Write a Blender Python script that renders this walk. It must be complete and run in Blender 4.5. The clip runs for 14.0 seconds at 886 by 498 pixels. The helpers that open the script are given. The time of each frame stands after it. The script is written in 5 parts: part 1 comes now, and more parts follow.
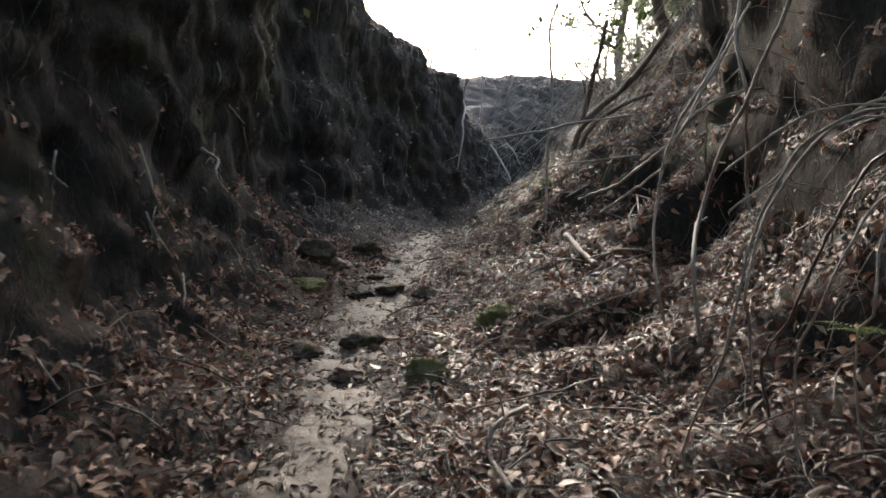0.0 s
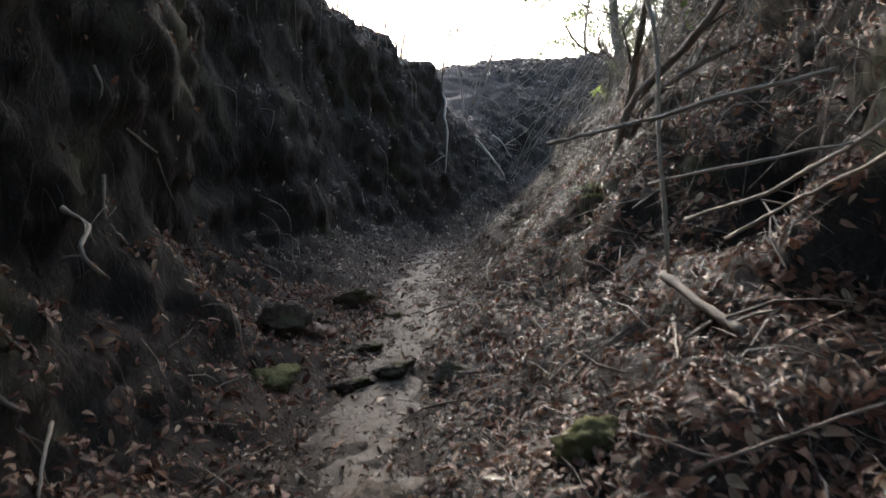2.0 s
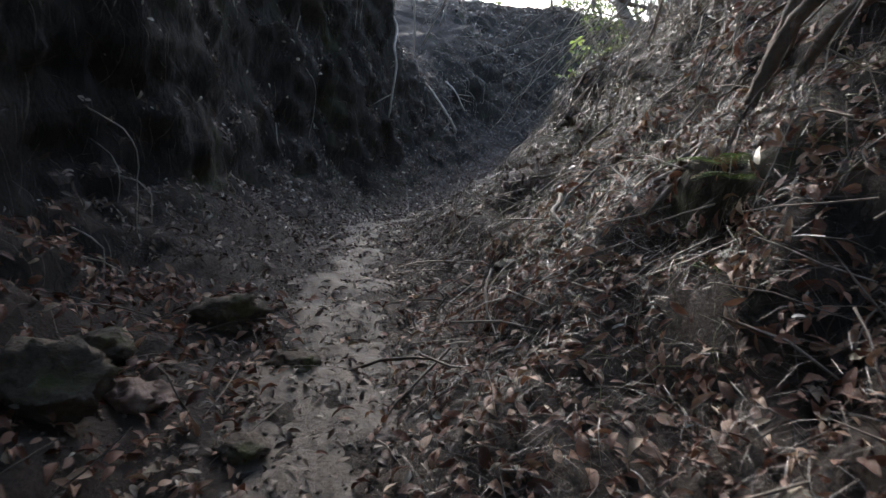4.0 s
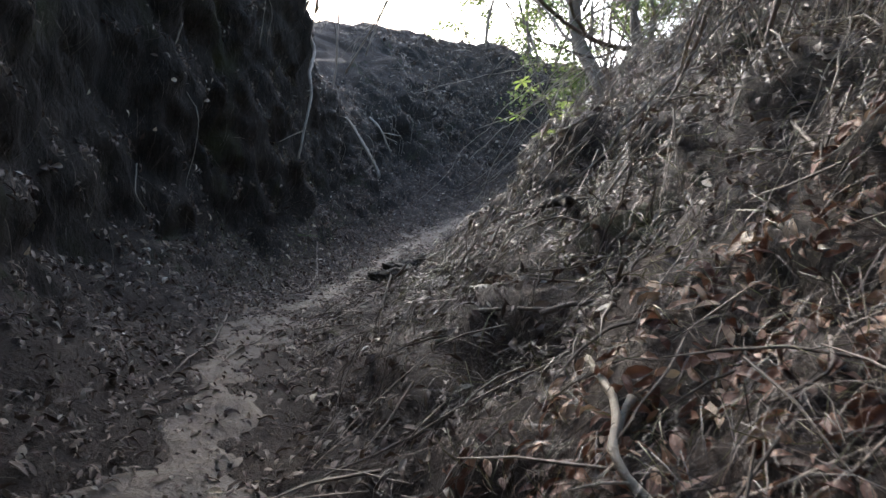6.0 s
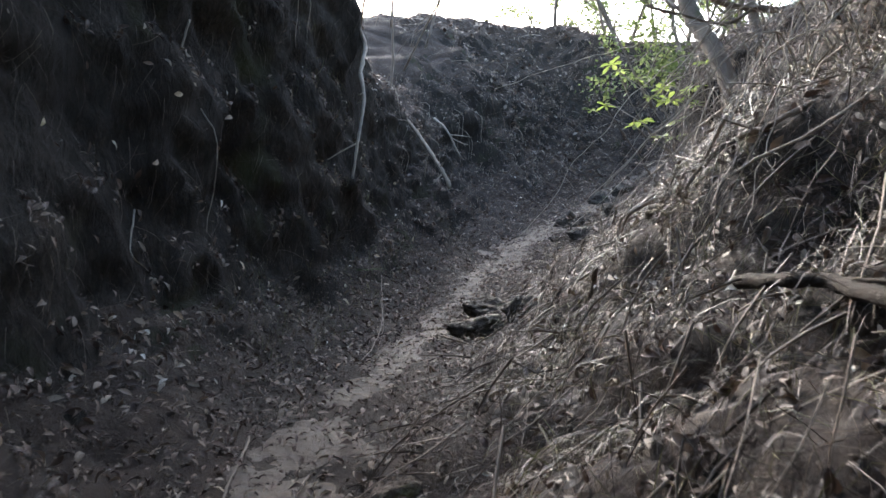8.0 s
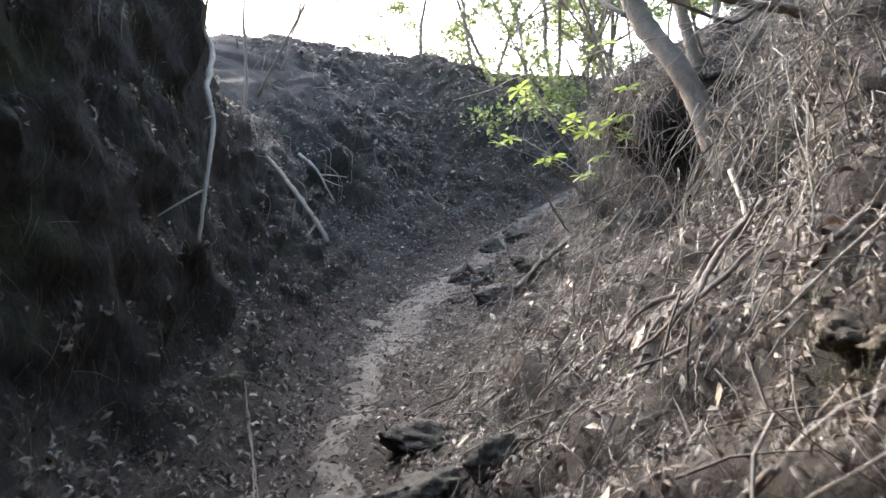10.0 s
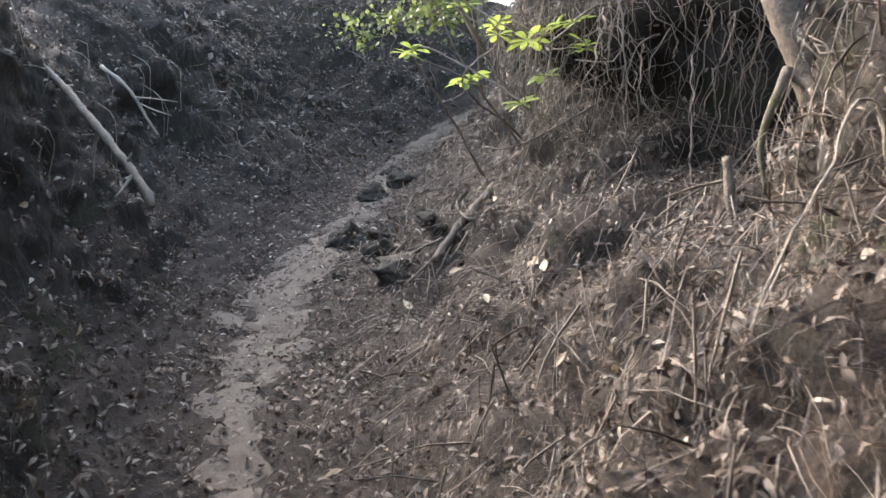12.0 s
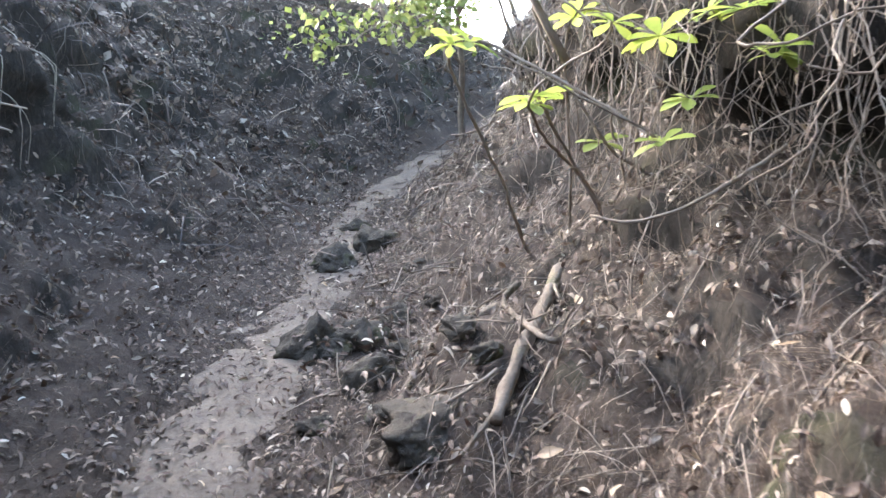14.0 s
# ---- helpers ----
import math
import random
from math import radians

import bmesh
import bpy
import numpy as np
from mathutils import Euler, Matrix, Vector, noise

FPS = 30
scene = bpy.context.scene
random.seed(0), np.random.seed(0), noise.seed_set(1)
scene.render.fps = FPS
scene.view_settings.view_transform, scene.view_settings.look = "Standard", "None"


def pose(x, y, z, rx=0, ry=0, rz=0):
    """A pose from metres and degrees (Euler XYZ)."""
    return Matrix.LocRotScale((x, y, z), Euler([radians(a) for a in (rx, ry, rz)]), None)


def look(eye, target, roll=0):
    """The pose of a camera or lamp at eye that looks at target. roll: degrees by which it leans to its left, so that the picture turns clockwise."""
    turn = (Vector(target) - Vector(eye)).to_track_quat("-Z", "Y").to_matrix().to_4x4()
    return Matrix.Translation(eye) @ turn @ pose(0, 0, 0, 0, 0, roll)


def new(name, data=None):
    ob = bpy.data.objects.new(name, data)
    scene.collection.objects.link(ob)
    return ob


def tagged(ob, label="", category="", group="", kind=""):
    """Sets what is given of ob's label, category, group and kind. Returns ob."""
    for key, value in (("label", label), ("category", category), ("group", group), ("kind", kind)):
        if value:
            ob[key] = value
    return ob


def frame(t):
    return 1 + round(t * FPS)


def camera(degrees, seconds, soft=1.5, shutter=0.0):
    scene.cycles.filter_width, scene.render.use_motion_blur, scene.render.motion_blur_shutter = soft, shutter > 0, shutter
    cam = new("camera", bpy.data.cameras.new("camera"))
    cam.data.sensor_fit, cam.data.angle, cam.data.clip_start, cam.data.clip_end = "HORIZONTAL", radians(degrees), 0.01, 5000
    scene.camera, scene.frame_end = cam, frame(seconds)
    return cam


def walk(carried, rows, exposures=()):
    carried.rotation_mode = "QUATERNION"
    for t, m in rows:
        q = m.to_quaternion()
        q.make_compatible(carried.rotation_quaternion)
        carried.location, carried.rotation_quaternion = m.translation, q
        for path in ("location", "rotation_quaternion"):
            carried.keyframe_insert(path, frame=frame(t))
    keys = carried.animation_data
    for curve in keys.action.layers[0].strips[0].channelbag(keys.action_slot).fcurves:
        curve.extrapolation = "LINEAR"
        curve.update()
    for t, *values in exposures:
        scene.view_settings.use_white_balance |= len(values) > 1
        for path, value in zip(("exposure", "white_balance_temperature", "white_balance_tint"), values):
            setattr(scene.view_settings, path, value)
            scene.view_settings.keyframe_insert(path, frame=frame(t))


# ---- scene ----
cam = camera(60.4, 14.0, 1.5, 0.25)

PATH = [
    (0, (0.545, 0.564, 2.125), (0.553, 2.564, 2.151), 1.0),
    (0.5, (0.536, 1.101, 2.21), (0.611, 3.099, 2.229), -0.4),
    (1, (0.505, 1.563, 2.292), (0.493, 3.563, 2.26), -1.7),
    (1.5, (0.442, 2.03, 2.432), (0.511, 4.027, 2.358), 0.2),
    (2, (0.349, 2.661, 2.527), (0.401, 4.66, 2.539), -5.4),
    (2.5, (0.249, 3.279, 2.62), (0.32, 5.276, 2.702), -1.4),
    (2.7, (0.228, 3.603, 2.635), (0.333, 5.599, 2.705), -1.9),
    (4.8, (0.332, 6.391, 2.9), (0.704, 8.349, 2.732), 2.0),
    (5, (0.372, 6.613, 2.968), (0.773, 8.568, 2.841), 1.4),
    (5.5, (0.445, 7.093, 3.045), (0.863, 9.049, 3.055), 0.3),
    (6, (0.473, 7.425, 3.11), (0.947, 9.368, 3.092), 3.2),
    (6.5, (0.557, 7.803, 3.194), (0.964, 9.761, 3.155), 4.0),
    (7, (0.616, 8.204, 3.295), (0.883, 10.186, 3.269), 1.3),
    (7.2, (0.586, 8.373, 3.312), (0.848, 10.355, 3.271), 0.9),
    (9.3, (0.778, 10.43, 3.652), (1.194, 12.386, 3.637), -3.1),
    (9.5, (0.751, 10.677, 3.655), (1.243, 12.615, 3.676), -2.6),
    (10, (0.676, 11.257, 3.751), (1.362, 13.135, 3.799), -1.9),
    (10.5, (0.676, 11.85, 3.87), (1.489, 13.677, 3.92), -1.7),
    (11, (0.722, 12.478, 3.964), (1.658, 14.245, 3.988), -1.3),
    (11.5, (0.948, 13.087, 3.997), (1.955, 14.813, 3.927), -2.4),
    (12, (1.164, 13.695, 4.034), (2.226, 15.383, 3.88), -2.9),
    (12.5, (1.394, 14.306, 4.126), (2.498, 15.966, 3.974), -2.2),
    (13, (1.639, 14.93, 4.214), (2.77, 16.576, 4.105), -1.6),
    (13.5, (1.777, 15.639, 4.277), (2.989, 17.229, 4.214), -0.5),
    (14, (2.056, 16.323, 4.313), (3.308, 17.881, 4.252), -0.6),
]
walk(cam, [(t, look(eye, target, roll)) for t, eye, target, roll in PATH], [(0, 2.8, 6150, 10), (1.0, 2.7, 6100, 10), (2.0, 2.5, 5900, 10), (4.8, 2.3, 5650, 10), (7.0, 2.6, 5750, 10), (9.5, 3.15, 5850, 10), (12.5, 3.3, 6250, 12), (14, 4.0, 6050, 12)])

# ---- world, sun and exposure ----
SUN_BEARING, SUN_HEIGHT = radians(-6), radians(31)
world = bpy.data.worlds.new("hazy_sky")
scene.world = world
world.use_nodes = True
wn = world.node_tree
sky = wn.nodes.new("ShaderNodeTexSky")
sky.sky_type = "NISHITA"
sky.sun_disc = False
sky.sun_elevation, sky.sun_rotation = SUN_HEIGHT, SUN_BEARING
sky.dust_density = 4.0
sky.air_density = 1.5
wn.links.new(sky.outputs["Color"], wn.nodes["Background"].inputs["Color"])
wn.nodes["Background"].inputs["Strength"].default_value = 0.15

sun = new("sun", bpy.data.lights.new("sun", "SUN"))
sun.data.energy, sun.data.angle, sun.data.color = 0.65, radians(16), (1.0, 0.95, 0.88)
sun_way = Vector((math.sin(SUN_BEARING) * math.cos(SUN_HEIGHT), math.cos(SUN_BEARING) * math.cos(SUN_HEIGHT), math.sin(SUN_HEIGHT)))
sun.matrix_world = look(sun_way * 40, (0, 0, 0))

# ---- materials ----
rng = np.random.default_rng(7)


def material(name, colours, scale=4.0, rough=(0.6, 0.9), bump=0.3, bump_scale=40.0, spec=0.3, translucent=0.0, island=0.0, objects=0.0, moss=None, streak=(1, 1, 1)):
    """A worn natural surface: a ramp of colours over two scales of noise, its relief and its gloss."""
    m = bpy.data.materials.new(name)
    m.use_nodes = True
    t = m.node_tree
    node, link = t.nodes.new, t.links.new
    bsdf = t.nodes["Principled BSDF"]
    coord = node("ShaderNodeTexCoord")
    mapping = node("ShaderNodeMapping")
    mapping.inputs["Scale"].default_value = streak
    link(coord.outputs["Object"], mapping.inputs["Vector"])
    big = node("ShaderNodeTexNoise")
    big.inputs["Scale"].default_value, big.inputs["Detail"].default_value, big.inputs["Roughness"].default_value = scale, 8, 0.65
    link(mapping.outputs["Vector"], big.inputs["Vector"])
    fine = node("ShaderNodeTexNoise")
    fine.inputs["Scale"].default_value, fine.inputs["Detail"].default_value, fine.inputs["Roughness"].default_value = bump_scale, 6, 0.7
    link(mapping.outputs["Vector"], fine.inputs["Vector"])
    mix = node("ShaderNodeMath")
    mix.operation = "MULTIPLY_ADD"
    mix.inputs[1].default_value, mix.inputs[2].default_value = 0.5, 0.0
    link(fine.outputs["Fac"], mix.inputs[0])
    add = node("ShaderNodeMath")
    add.operation = "MULTIPLY_ADD"
    add.inputs[1].default_value = 0.5
    link(big.outputs["Fac"], add.inputs[0])
    link(mix.outputs[0], add.inputs[2])
    value = add.outputs[0]
    for share, source, output in ((island, "ShaderNodeNewGeometry", "Random Per Island"), (objects, "ShaderNodeObjectInfo", "Random")):
        if share:
            rnd = node(source)
            blend = node("ShaderNodeMix")
            blend.inputs["Factor"].default_value = share
            link(value, blend.inputs["A"])
            link(rnd.outputs[output], blend.inputs["B"])
            value = blend.outputs["Result"]
    ramp = node("ShaderNodeValToRGB")
    while len(ramp.color_ramp.elements) < len(colours):
        ramp.color_ramp.elements.new(0.5)
    for e, (p, c) in zip(ramp.color_ramp.elements, colours):
        e.position, e.color = p, (*c, 1)
    link(value, ramp.inputs["Fac"])
    colour = ramp.outputs["Color"]
    if moss:
        patch = node("ShaderNodeTexNoise")
        patch.inputs["Scale"].default_value, patch.inputs["Detail"].default_value = moss[1], 5
        link(coord.outputs["Object"], patch.inputs["Vector"])
        edge = node("ShaderNodeMapRange")
        edge.inputs["From Min"].default_value, edge.inputs["From Max"].default_value = moss[2], moss[2] + 0.12
        link(patch.outputs["Fac"], edge.inputs["Value"])
        over = node("ShaderNodeMix")
        over.data_type = "RGBA"
        link(edge.outputs["Result"], over.inputs["Factor"])
        link(colour, over.inputs["A"])
        over.inputs["B"].default_value = (*moss[0], 1)
        colour = over.outputs["Result"]
    link(colour, bsdf.inputs["Base Color"])
    gloss = node("ShaderNodeMapRange")
    gloss.inputs["From Min"].default_value, gloss.inputs["From Max"].default_value = 0.3, 0.7
    gloss.inputs["To Min"].default_value, gloss.inputs["To Max"].default_value = rough
    link(fine.outputs["Fac"], gloss.inputs["Value"])
    link(gloss.outputs["Result"], bsdf.inputs["Roughness"])
    bsdf.inputs["Specular IOR Level"].default_value = spec
    if bump:
        relief = node("ShaderNodeBump")
        relief.inputs["Strength"].default_value, relief.inputs["Distance"].default_value = bump, 0.03
        link(fine.outputs["Fac"], relief.inputs["Height"])
        link(relief.outputs["Normal"], bsdf.inputs["Normal"])
    if translucent:
        trans = node("ShaderNodeBsdfTranslucent")
        link(colour, trans.inputs["Color"])
        both = node("ShaderNodeMixShader")
        both.inputs["Fac"].default_value = translucent
        link(bsdf.outputs["BSDF"], both.inputs[1])
        link(trans.outputs["BSDF"], both.inputs[2])
        link(both.outputs["Shader"], t.nodes["Material Output"].inputs["Surface"])
    return m


SOIL = material("litter_soil", [(0.3, (0.018, 0.0125, 0.009)), (0.5, (0.042, 0.029, 0.021)), (0.7, (0.088, 0.062, 0.045))], 3.0, (0.75, 0.95), 0.9, 55)
EARTH = material("earth_wall", [(0.32, (0.012, 0.0095, 0.008)), (0.5, (0.028, 0.023, 0.019)), (0.68, (0.075, 0.062, 0.05))], 1.4, (0.85, 1.0), 1.0, 26, 0.15, moss=((0.042, 0.042, 0.022), 1.3, 0.57), streak=(1, 1, 0.45))
TRAIL = material("trodden_dirt", [(0.32, (0.045, 0.033, 0.024)), (0.48, (0.1, 0.076, 0.057)), (0.66, (0.185, 0.147, 0.113))], 1.9, (0.48, 0.84), 0.8, 18, 0.3)
LEAF = material("dead_leaf", [(0.1, (0.055, 0.024, 0.015)), (0.35, (0.135, 0.058, 0.034)), (0.6, (0.225, 0.11, 0.066)), (0.82, (0.32, 0.195, 0.122)), (0.97, (0.46, 0.37, 0.26))], 9, (0.42, 0.7), 0.35, 60, 0.35, 0.12, island=0.8)
BANK_LEAF = material("grey_brown_leaf", [(0.1, (0.035, 0.021, 0.015)), (0.4, (0.08, 0.049, 0.034)), (0.66, (0.15, 0.105, 0.075)), (0.86, (0.27, 0.215, 0.165)), (0.97, (0.5, 0.45, 0.37))], 9, (0.4, 0.65), 0.35, 60, 0.4, 0.1, island=0.8)
PALE_LEAF = material("pale_dead_leaf", [(0.2, (0.24, 0.16, 0.09)), (0.5, (0.37, 0.28, 0.175)), (0.8, (0.52, 0.45, 0.33))], 14, (0.3, 0.5), 0.3, 60, 0.5, 0.15, objects=0.7)
CHIPS = material("pale_chips", [(0.2, (0.25, 0.19, 0.13)), (0.5, (0.42, 0.36, 0.28)), (0.8, (0.62, 0.58, 0.5))], 14, (0.35, 0.6), 0.2, 60, 0.5, 0.1, island=0.7)
OLIVE = material("olive_grass", [(0.2, (0.05, 0.048, 0.02)), (0.5, (0.11, 0.105, 0.045)), (0.85, (0.22, 0.2, 0.1))], 6, (0.4, 0.65), 0.0, 60, 0.4, 0.2, island=0.7)
STRAW = material("needle_straw", [(0.2, (0.03, 0.018, 0.012)), (0.54, (0.066, 0.041, 0.028)), (0.8, (0.155, 0.108, 0.077)), (0.96, (0.45, 0.375, 0.29))], 6, (0.35, 0.6), 0.0, 60, 0.45, island=0.8)
TWIG = material("grey_twig", [(0.2, (0.08, 0.06, 0.045)), (0.5, (0.165, 0.128, 0.1)), (0.8, (0.3, 0.25, 0.205))], 7, (0.55, 0.8), 0.5, 70, 0.35, island=0.4, streak=(1, 1, 0.4))
BARK = material("bark", [(0.3, (0.08, 0.062, 0.048)), (0.5, (0.17, 0.135, 0.105)), (0.72, (0.29, 0.24, 0.19))], 5, (0.65, 0.9), 0.9, 38, 0.25, moss=((0.1, 0.1, 0.045), 3.0, 0.6))
ROTTEN = material("rotten_wood", [(0.3, (0.02, 0.015, 0.011)), (0.5, (0.045, 0.034, 0.026)), (0.72, (0.085, 0.066, 0.05))], 5, (0.7, 0.95), 1.0, 30, 0.2)
PALE_BARK = material("pale_bark", [(0.3, (0.11, 0.09, 0.066)), (0.5, (0.21, 0.175, 0.135)), (0.72, (0.33, 0.285, 0.23))], 4, (0.7, 0.9), 0.6, 34, 0.25, moss=((0.15, 0.14, 0.08), 3.0, 0.58))
ROOT = material("pale_root", [(0.3, (0.18, 0.145, 0.11)), (0.5, (0.33, 0.28, 0.22)), (0.7, (0.48, 0.42, 0.35))], 8, (0.55, 0.8), 0.6, 50, 0.3)
STONE = material("dull_stone", [(0.3, (0.05, 0.038, 0.028)), (0.5, (0.115, 0.09, 0.067)), (0.72, (0.22, 0.178, 0.137))], 6, (0.75, 0.95), 1.0, 24, 0.2, moss=((0.09, 0.088, 0.036), 6.0, 0.54))
MOSS_STONE = material("mossy_stone", [(0.3, (0.13, 0.125, 0.055)), (0.5, (0.235, 0.225, 0.1)), (0.72, (0.34, 0.32, 0.17))], 9, (0.8, 1.0), 1.0, 80, 0.1)
DARK_STONE = material("dark_stone", [(0.3, (0.022, 0.018, 0.013)), (0.5, (0.052, 0.042, 0.031)), (0.72, (0.11, 0.09, 0.068))], 6, (0.6, 0.9), 1.0, 24, 0.3, moss=((0.07, 0.068, 0.03), 6.0, 0.56))
RED_STONE = material("reddish_stone", [(0.3, (0.1, 0.06, 0.045)), (0.5, (0.18, 0.115, 0.088)), (0.7, (0.27, 0.19, 0.15))], 6, (0.5, 0.8), 0.7, 40, 0.3)
GREEN_LEAF = material("yellow_green_leaf", [(0.2, (0.17, 0.22, 0.045)), (0.5, (0.32, 0.38, 0.085)), (0.8, (0.48, 0.52, 0.15))], 7, (0.3, 0.5), 0.15, 60, 0.4, 0.55, island=0.5)
FERN = material("fern_green", [(0.2, (0.035, 0.055, 0.015)), (0.5, (0.065, 0.095, 0.025)), (0.8, (0.11, 0.15, 0.045))], 7, (0.4, 0.6), 0.1, 60, 0.4, 0.4, island=0.5)
THIN_FOLIAGE = material("thin_foliage", [(0.2, (0.08, 0.1, 0.03)), (0.5, (0.15, 0.18, 0.055)), (0.8, (0.26, 0.29, 0.11))], 3, (0.4, 0.6), 0.0, 30, 0.3, 0.5, island=0.7)
FOLIAGE = material("tree_foliage", [(0.2, (0.035, 0.05, 0.02)), (0.5, (0.07, 0.09, 0.035)), (0.8, (0.13, 0.15, 0.06))], 3, (0.4, 0.65), 0.0, 30, 0.3, 0.3, island=0.7)


# ---- mesh helpers ----
def mesh_of(name, verts, faces, mats=(), smooth=True):
    me = bpy.data.meshes.new(name)
    me.from_pydata([tuple(v) for v in np.asarray(verts).tolist()], [], faces if isinstance(faces, list) else np.asarray(faces).tolist())
    for m in mats:
        me.materials.append(m)
    if smooth:
        me.shade_smooth()
    return me


def thing(name, verts, faces, mat, label="", category="", group="", kind="", parent=None):
    """One mesh object; with a parent it is a part of that thing."""
    ob = new(name, mesh_of(name, verts, faces, (mat,)))
    ob.parent = parent
    return tagged(ob, label, category, group, kind)


def hold(name, label, category, group="", kind="", at=(0, 0, 0)):
    ob = new(name)
    ob.location = at
    ob.empty_display_size = 0.1
    return tagged(ob, label, category, group, kind)


def join(pieces):
    verts, faces, n = [], [], 0
    for v, f in pieces:
        verts.append(np.asarray(v, float))
        faces += [[i + n for i in q] for q in f]
        n += len(v)
    return np.concatenate(verts), faces


def smooth_line(points, step=0.05):
    """A Catmull-Rom line through the points."""
    p = np.array(points, float)
    p = np.vstack([2 * p[0] - p[1], p, 2 * p[-1] - p[-2]])
    out = []
    for k in range(1, len(p) - 2):
        n = max(2, int(np.linalg.norm(p[k + 1] - p[k]) / step))
        for i in range(n):
            t = i / n
            out.append(0.5 * (2 * p[k] + (p[k + 1] - p[k - 1]) * t + (2 * p[k - 1] - 5 * p[k] + 4 * p[k + 1] - p[k + 2]) * t * t + (3 * p[k] - p[k - 1] - 3 * p[k + 1] + p[k + 2]) * t ** 3))
    out.append(p[-2])
    return np.array(out)


def tube(points, r0, r1, sides=7, step=0.05, rough=0.12, wander=0.0, seed=0):
    """A tapering, slightly knobbly rod along a line."""
    local = np.random.default_rng(seed)
    line = smooth_line(points, step)
    if wander:
        w = np.cumsum(local.normal(0, wander, line.shape), axis=0)
        n = np.linspace(0, 1, len(line))[:, None]
        line = line + w - n * w[-1]
    tan = np.gradient(line, axis=0)
    tan /= np.linalg.norm(tan, axis=1)[:, None] + 1e-9
    ref = np.array([0.31, 0.17, 0.93]) if abs(tan[0][2]) < 0.8 else np.array([0.9, 0.3, 0.1])
    a = np.cross(tan, ref)
    a /= np.linalg.norm(a, axis=1)[:, None] + 1e-9
    b = np.cross(tan, a)
    rad = np.linspace(r0, r1, len(line)) * (1 + local.normal(0, rough, len(line)))
    ang = np.arange(sides) * 2 * math.pi / sides
    knob = 1 + local.normal(0, rough * 0.5, (len(line), sides))
    ring = line[:, None, :] + (rad[:, None] * knob)[:, :, None] * (np.cos(ang)[None, :, None] * a[:, None, :] + np.sin(ang)[None, :, None] * b[:, None, :])
    verts = ring.reshape(-1, 3)
    faces = []
    for i in range(len(line) - 1):
        for k in range(sides):
            q = (k + 1) % sides
            faces.append([i * sides + k, i * sides + q, (i + 1) * sides + q, (i + 1) * sides + k])
    faces.append(list(range(sides))[::-1])
    faces.append(list(range((len(line) - 1) * sides, len(line) * sides)))
    return verts, faces


def scatter(template, faces, places, mats3, sizes):
    """Many copies of a small template, joined: places n x 3, turns n x 3 x 3, sizes n x 3."""
    v = np.einsum("nij,vj,nj->nvi", mats3, template, np.ones((len(places), 3))) if sizes is None else np.einsum("nij,nvj->nvi", mats3, template[None] * sizes[:, None, :])
    v = v + places[:, None, :]
    f = np.asarray(faces)[None] + (np.arange(len(places)) * len(template))[:, None, None]
    return v.reshape(-1, 3), f.reshape(-1, f.shape[2])


def turns(normals, count, tilt, spin=None):
    """Random turns about the normals with some tilt."""
    n = normals + rng.normal(0, tilt, normals.shape)
    n /= np.linalg.norm(n, axis=1)[:, None]
    r = rng.normal(0, 1, n.shape) if spin is None else spin + rng.normal(0, 0.5, n.shape)
    x = r - n * np.sum(r * n, axis=1)[:, None]
    x /= np.linalg.norm(x, axis=1)[:, None]
    return np.stack([x, np.cross(n, x), n], axis=2)


# ---- the lie of the land ----
COURSE = np.array([(-12, 0.4, -0.5), (0.5, 0.2, 0.87), (3.6, 0.02, 1.3), (5.5, -0.05, 1.53), (7.0, -0.05, 1.7), (7.95, 0.12, 1.95), (9.6, 0.27, 2.25), (10.9, 0.3, 2.47), (12.3, 0.5, 2.52),
                   (13.8, 0.95, 2.6), (15.7, 1.6, 2.69), (16.9, 2.06, 2.85), (18, 2.45, 2.97), (18.9, 2.87, 3.1), (20.4, 3.8, 3.45), (21.2, 4.75, 3.74), (22.1, 5.6, 4.1),
                   (23.6, 6.7, 4.55), (24.3, 7.6, 4.85), (24.9, 8.9, 5.35), (25.6, 10.8, 6.2), (27, 14.2, 7.2), (32, 25, 8.4), (60, 60, 11), (300, 300, 36)])
